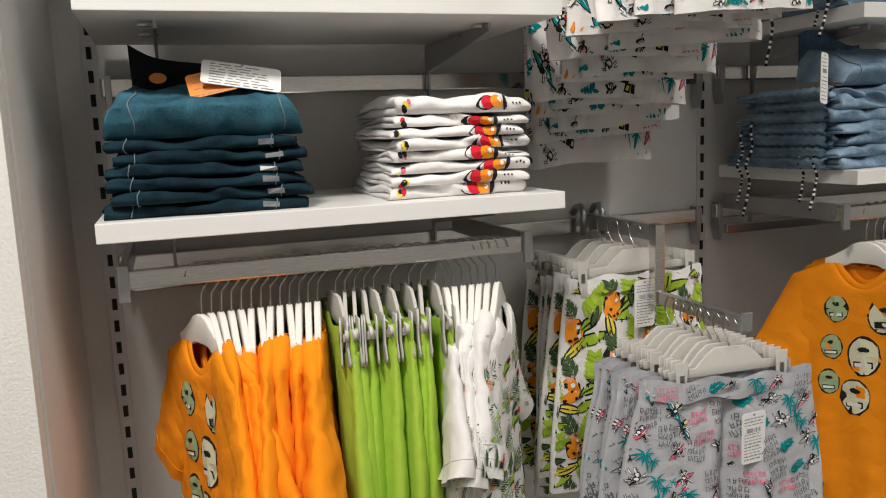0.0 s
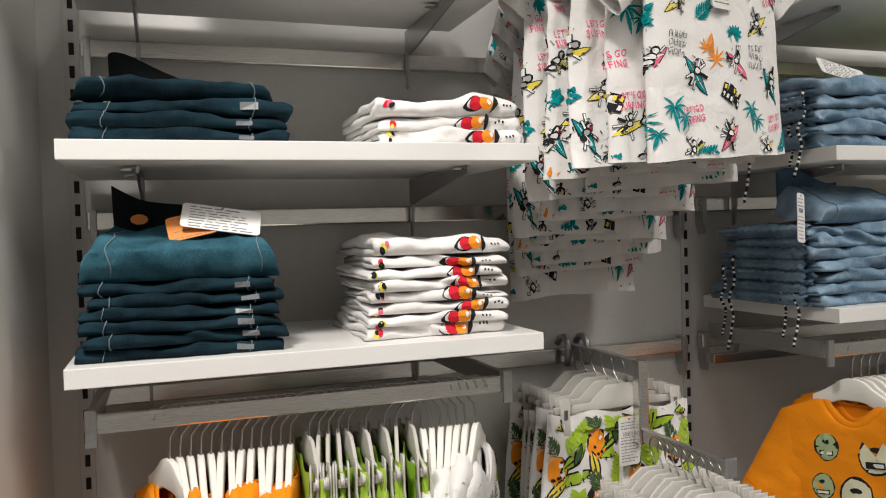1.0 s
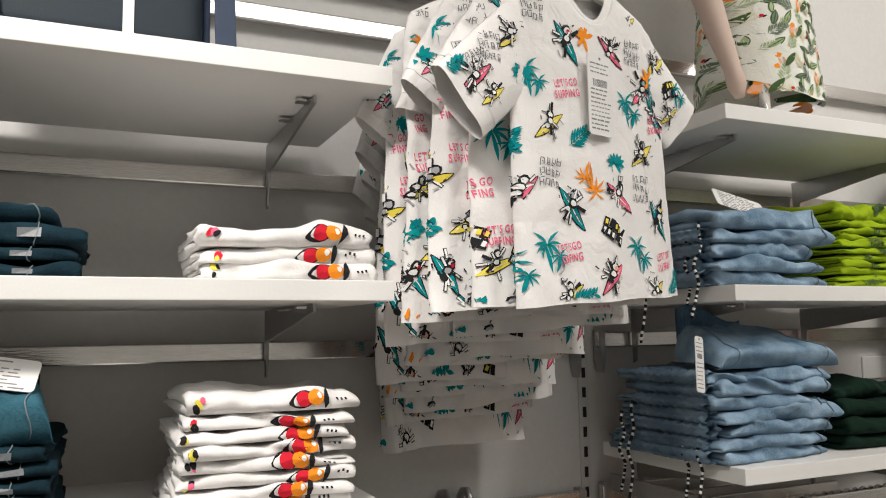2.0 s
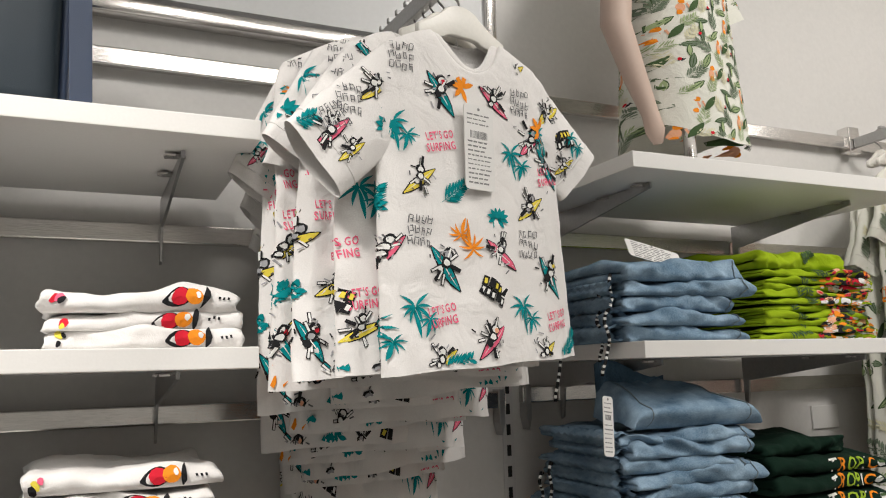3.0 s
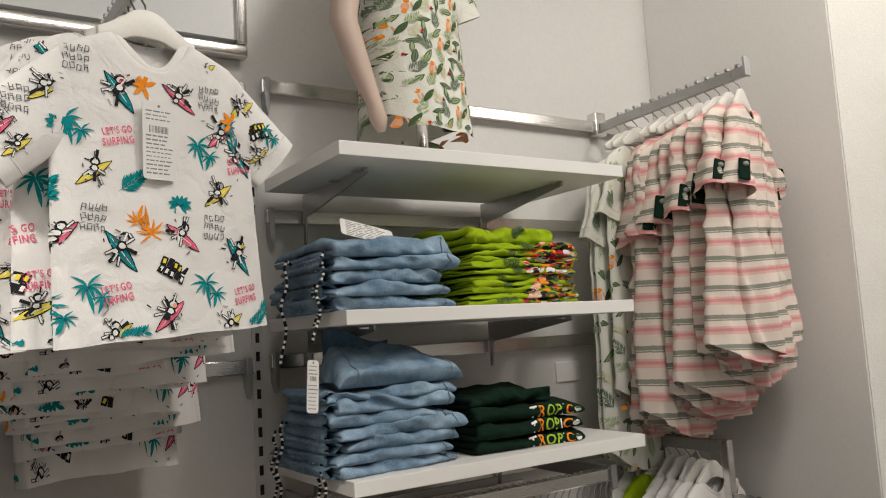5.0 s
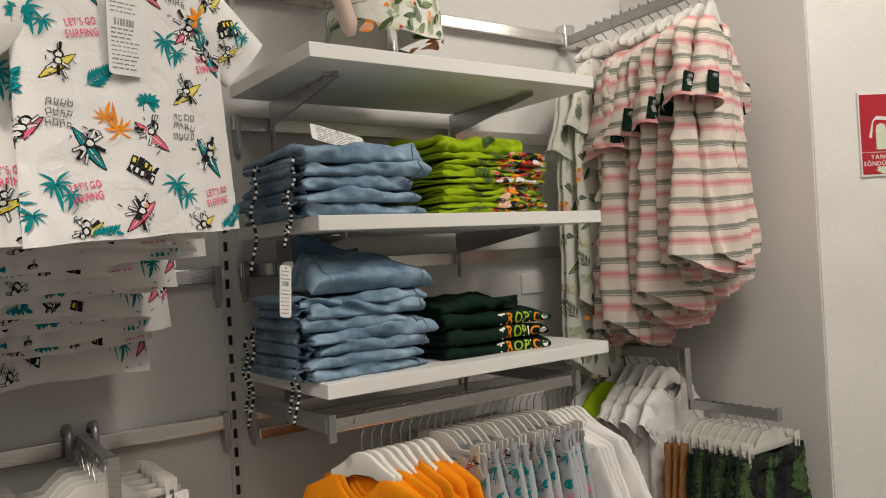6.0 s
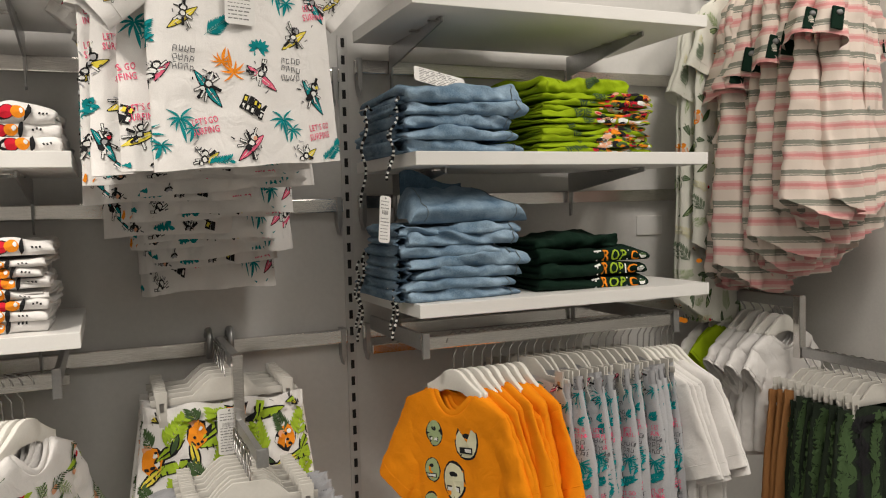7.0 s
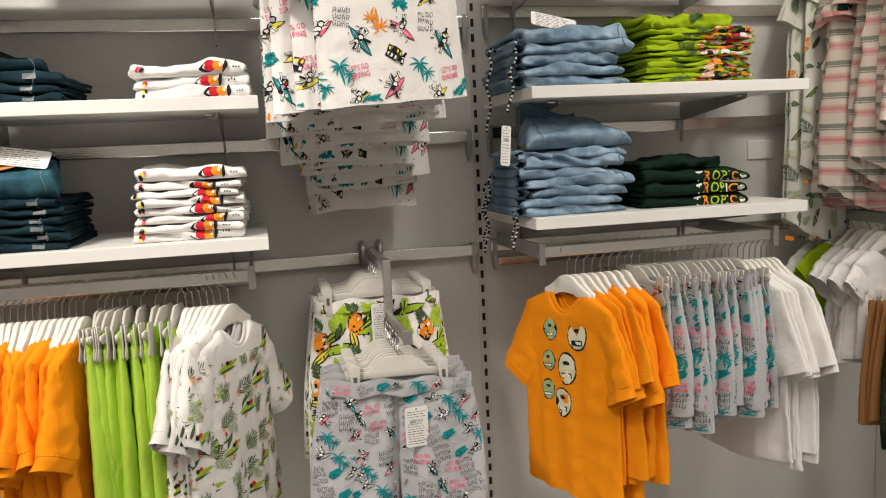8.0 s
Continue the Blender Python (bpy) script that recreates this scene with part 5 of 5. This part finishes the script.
# lime and bottle-green tees
def lime_folded(seed, h):
    rng = random.Random(seed)
    mot = []
    for k in range(26):
        mot.append([blob(rng.uniform(0.0, 0.145), rng.uniform(-0.010, 0.008), rng.uniform(0.008, 0.018), rng, rng.choice(["orange", "black", "black", "red", "white", "green", "black", "peach"]), 8, rng.uniform(0.2, 0.5))])
    for k in range(4):
        mot.append(fern(rng.uniform(-0.07, 0.03), rng.uniform(0.0, 0.03), 0.04, rng.uniform(0, 2), "green", 5, 0.08))
    return folded("folded_lime_t_shirt", "folded acid lime t-shirt with orange and black print edge", "t-shirt", lime_jersey, seed, 0.30, 0.27, h, 1.9, 0.004, mot, "folded lime t-shirts", False)


lt = stack([(lime_folded(500 + k, h), h) for k, h in enumerate((0.0138,) * 10)], 1.80, 0.045, 1.560, jx=0.008, jr=4)
lime_cap = folded("folded_lime_t_shirt", "crumpled acid lime t-shirt on top of the pile", "t-shirt", lime_jersey, 520, 0.25, 0.24, 0.04, 3.0, 0.006, [fern(0.02, 0.01, 0.05, 0.3, "green", 6)], "folded lime t-shirts", False, 0.01)
place(lime_cap, pose(1.775, 0.055, lt, 0, 0, 5))


def green_folded(seed, h):
    inks = ["white", "orange", "lime", "lime", "white", "orange"]
    mot = [[g] for g in words("TROPIC", 0.058, -0.013, 0.037, 0.0, inks, 0.82)] + [[blob(0.128, 0.0, 0.011, random.Random(seed), "white", 9, 0.9), bar(0.128, 0.004, 0.014, 0.006, 0, "green")]]
    return folded("folded_green_t_shirt", "folded bottle green t-shirt with bright lettering on its edge", "t-shirt", green_cotton, seed, 0.29, 0.26, h, 1.9, 0.004, mot, "folded green t-shirts", False)


gt = stack([(green_folded(540 + k, h), h) for k, h in enumerate((0.030, 0.033, 0.034))], 1.79, 0.05, 1.25, jx=0.006, jr=3)
green_cap = folded("folded_green_t_shirt", "crumpled bottle green t-shirt on top of the pile", "t-shirt", green_cotton, 550, 0.24, 0.2, 0.036, 2.6, 0.01, (), "folded green t-shirts", False, 0.0)
place(green_cap, pose(1.77, 0.08, gt, 0, 0, 3))

# price tags on hanging things
for x, y, z, r in ((0.980, -0.124, 1.817, 14), ):
    tg = thing("price_tag", "white card price tag hanging on a beach print t-shirt", "price tag")
    hang_tag(tg, Matrix.Identity(4), 0.052, 0.118, card, "hang_tag", 8)
    tg.matrix_basis = pose(x, y, z, 0, 0, r)
tg = thing("price_tag", "white card price tag hanging on grey shorts", "price tag")
hang_tag(tg, Matrix.Identity(4), 0.052, 0.09, card, "hang_tag", 7)
tg.matrix_basis = pose(1.0, -0.118, 0.82, 0, 0, 4)
tg = thing("price_tag", "white card price tag hanging on jungle print shorts", "price tag")
hang_tag(tg, Matrix.Identity(4), 0.048, 0.095, card, "hang_tag", 7)
tg.matrix_basis = pose(0.975, 0.168, 1.0, 0, 0, 4)


# ---- things on the top shelves ----
def dummy():
    """A headless shop dummy in a leaf print shirt, as one plain shape, on a metal pole."""
    x, y = 1.645, 0.2
    pole = thing("dummy_stand", "brushed metal pole stand on the shelf", "stand")
    part("pole", tube(bmesh.new(), [(x, y, 1.888), (x, y, 2.3)], 0.013, 16), chrome, pole)
    bm = bmesh.new()
    plate(bm, [(x + 0.09 * math.cos(a), y + 0.09 * math.sin(a)) for a in [0.2618 * k for k in range(24)]], 0, 0.006)
    bmesh.ops.transform(bm, verts=bm.verts, matrix=Matrix(((1, 0, 0, 0), (0, 0, 1, 0), (0, 1, 0, 1.8815), (0, 0, 0, 1))))
    part("base_plate", bm, chrome, pole, smooth=False)
    bm = bmesh.new()
    tube(bm, [(x, y, 2.06), (x, y, 2.15), (x, y, 2.3), (x, y, 2.42), (x, y, 2.5), (x, y, 2.56), (x, y, 2.6)], 0.07, 20, 0, [0.7, 0.8, 0.6, 0.4, 0.25, 0.3, 0.35])
    turn = Matrix.Translation((x, y, 0)) @ Matrix.Rotation(radians(10), 4, "Z")
    for arm in (((-0.125, 0, 2.46), (-0.20, -0.01, 2.32), (-0.225, -0.02, 2.18), (-0.195, -0.035, 2.07), (-0.172, -0.045, 2.0), (-0.166, -0.05, 1.965), (-0.16, -0.05, 1.94)), ((0.12, 0, 2.46), (0.12, 0.02, 2.34), (0.10, 0.09, 2.18), (0.05, 0.11, 2.12), (0.0, 0.12, 2.1), (-0.03, 0.12, 2.1), (-0.05, 0.12, 2.1))):
        tube(bm, [turn @ Vector(p) for p in arm], 0.031, 14, 0, [1.1, 1.05, 0.98, 0.75, 0.55, 0.62, 0.3])
    solid("mannequin", bm, skin_plain, "plain matt beige child shop dummy torso", "mannequin", smooth=True)
    sh = tee("leaf_print_shirt", "cream short-sleeved shirt with green leaf print worn by the dummy", "shirt", cream_cotton, 66, w=0.122, L=0.60, neck=0.0, angle=60, sleeve_len=0.185, motifs=[[([(a, b + 0.1) for a, b in p], f, i) for p, f, i in g] for g in scatter(random.Random(9), 0.28, -0.12, -0.72, 0.033, leafy)], fold=0.6, open_sleeve=0.03, tail=0.045, depth=0.085)
    sh.matrix_basis = pose(x - 0.018, y, 2.545, 0, 0, 14)


dummy()


def bag():
    t = thing("backpack", "dark navy nylon backpack with a pale zip and blue trim", "bag")
    x0, x1, y0, y1, z0 = 0.13, 0.462, 0.06, 0.22, 1.864
    part("bag_body", box(bmesh.new(), x0, x1, y0, y1, z0, z0 + 0.34, 0.03), navy_nylon, t)
    part("zip_strip", box(bmesh.new(), 0.355, 0.369, y0 - 0.003, y0 + 0.004, z0 + 0.002, z0 + 0.33, 0.001), card, t, "pale zip strip", False)
    part("side_trim", box(bmesh.new(), x1 - 0.004, x1 + 0.008, y0 + 0.02, y1 - 0.02, z0 + 0.002, z0 + 0.3, 0.004), blue_nylon, t, "blue edge trim")
    for x, lean in ((0.20, -0.02), (0.488, -0.012)):
        bm = bmesh.new()
        m = Matrix.Translation((x, y0 - 0.006, z0 + 0.001)) @ pose(0, 0, 0, 0, lean * 180, 0)
        box(bm, -0.014, 0.014, -0.004, 0.002, 0, 0.32, 0.001, 0, m)
        part("strap", bm, blue_nylon, t, "flat webbing strap", False)


bag()


# ---- the extinguisher sign ----
def sign():
    t = thing("extinguisher_sign", "red fire extinguisher sign with white lettering on the angled wall", "sign")
    w, h = 0.128, 0.226
    part("backing", box(bmesh.new(), 0, w, -0.004, 0, 0, h, 0.001), card, t, smooth=False)
    bm = bmesh.new()
    box(bm, 0.004, w - 0.004, -0.0048, -0.0042, 0.066, h - 0.006)
    box(bm, 0.004, w - 0.004, -0.0048, -0.0042, 0.006, 0.064)
    part("red_field", bm, sign_red, t, smooth=False)
    bm = bmesh.new()
    plate(bm, [(0.046, 0.072), (0.076, 0.072), (0.076, 0.125), (0.072, 0.138), (0.062, 0.143), (0.050, 0.138), (0.046, 0.125)], -0.0056, -0.005)
    plate(bm, [(0.05, 0.006), (0.062, 0.0), (0.075, 0.006), (0.085, 0.012), (0.078, 0.012), (0.078, 0.020), (0.046, 0.020), (0.046, 0.012), (0.038, 0.012)], -0.0056, -0.005)
    bmesh.ops.translate(bm, verts=[v for v in bm.verts if v.co.z < 0.03], vec=(0, 0, 0.006))
    part("bottle_shape", bm, sign_glow, t, "pale green extinguisher shape and arrow", False)
    bm = bmesh.new()
    plate(bm, [(0.040, 0.145), (0.046, 0.152), (0.085, 0.150), (0.092, 0.142), (0.096, 0.145), (0.088, 0.158), (0.05, 0.162), (0.038, 0.15), (0.026, 0.105), (0.034, 0.103)], -0.0056, -0.005)
    part("nozzle_shape", bm, card, t, "white hose and handle shape", False)
    bm = bmesh.new()
    for text, z in (("YANGIN", 0.047), ("SÖNDÜRÜCÜ", 0.029)):
        for pts, faces, ink in words(text, w / 2, z, 0.0165, 0, "white"):
            vs = [bm.verts.new((a, -0.0053, b)) for a, b in pts]
            for f in faces:
                bm.faces.new([vs[i] for i in f])
    part("lettering", bm, card, t, "white lettering", False)
    t.matrix_basis = SIGN_WALL @ pose(0.132, -0.001, 1.62)


sign()


# a pale sensor plate on the back wall between the lower shelves
plate_box = box(bmesh.new(), 2.206, 2.299, WALL - 0.006, WALL - 0.0005, 1.347, 1.405, 0.002)
solid("wall_plate", plate_box, card, "small white plate fixed to the back wall", "wall plate")
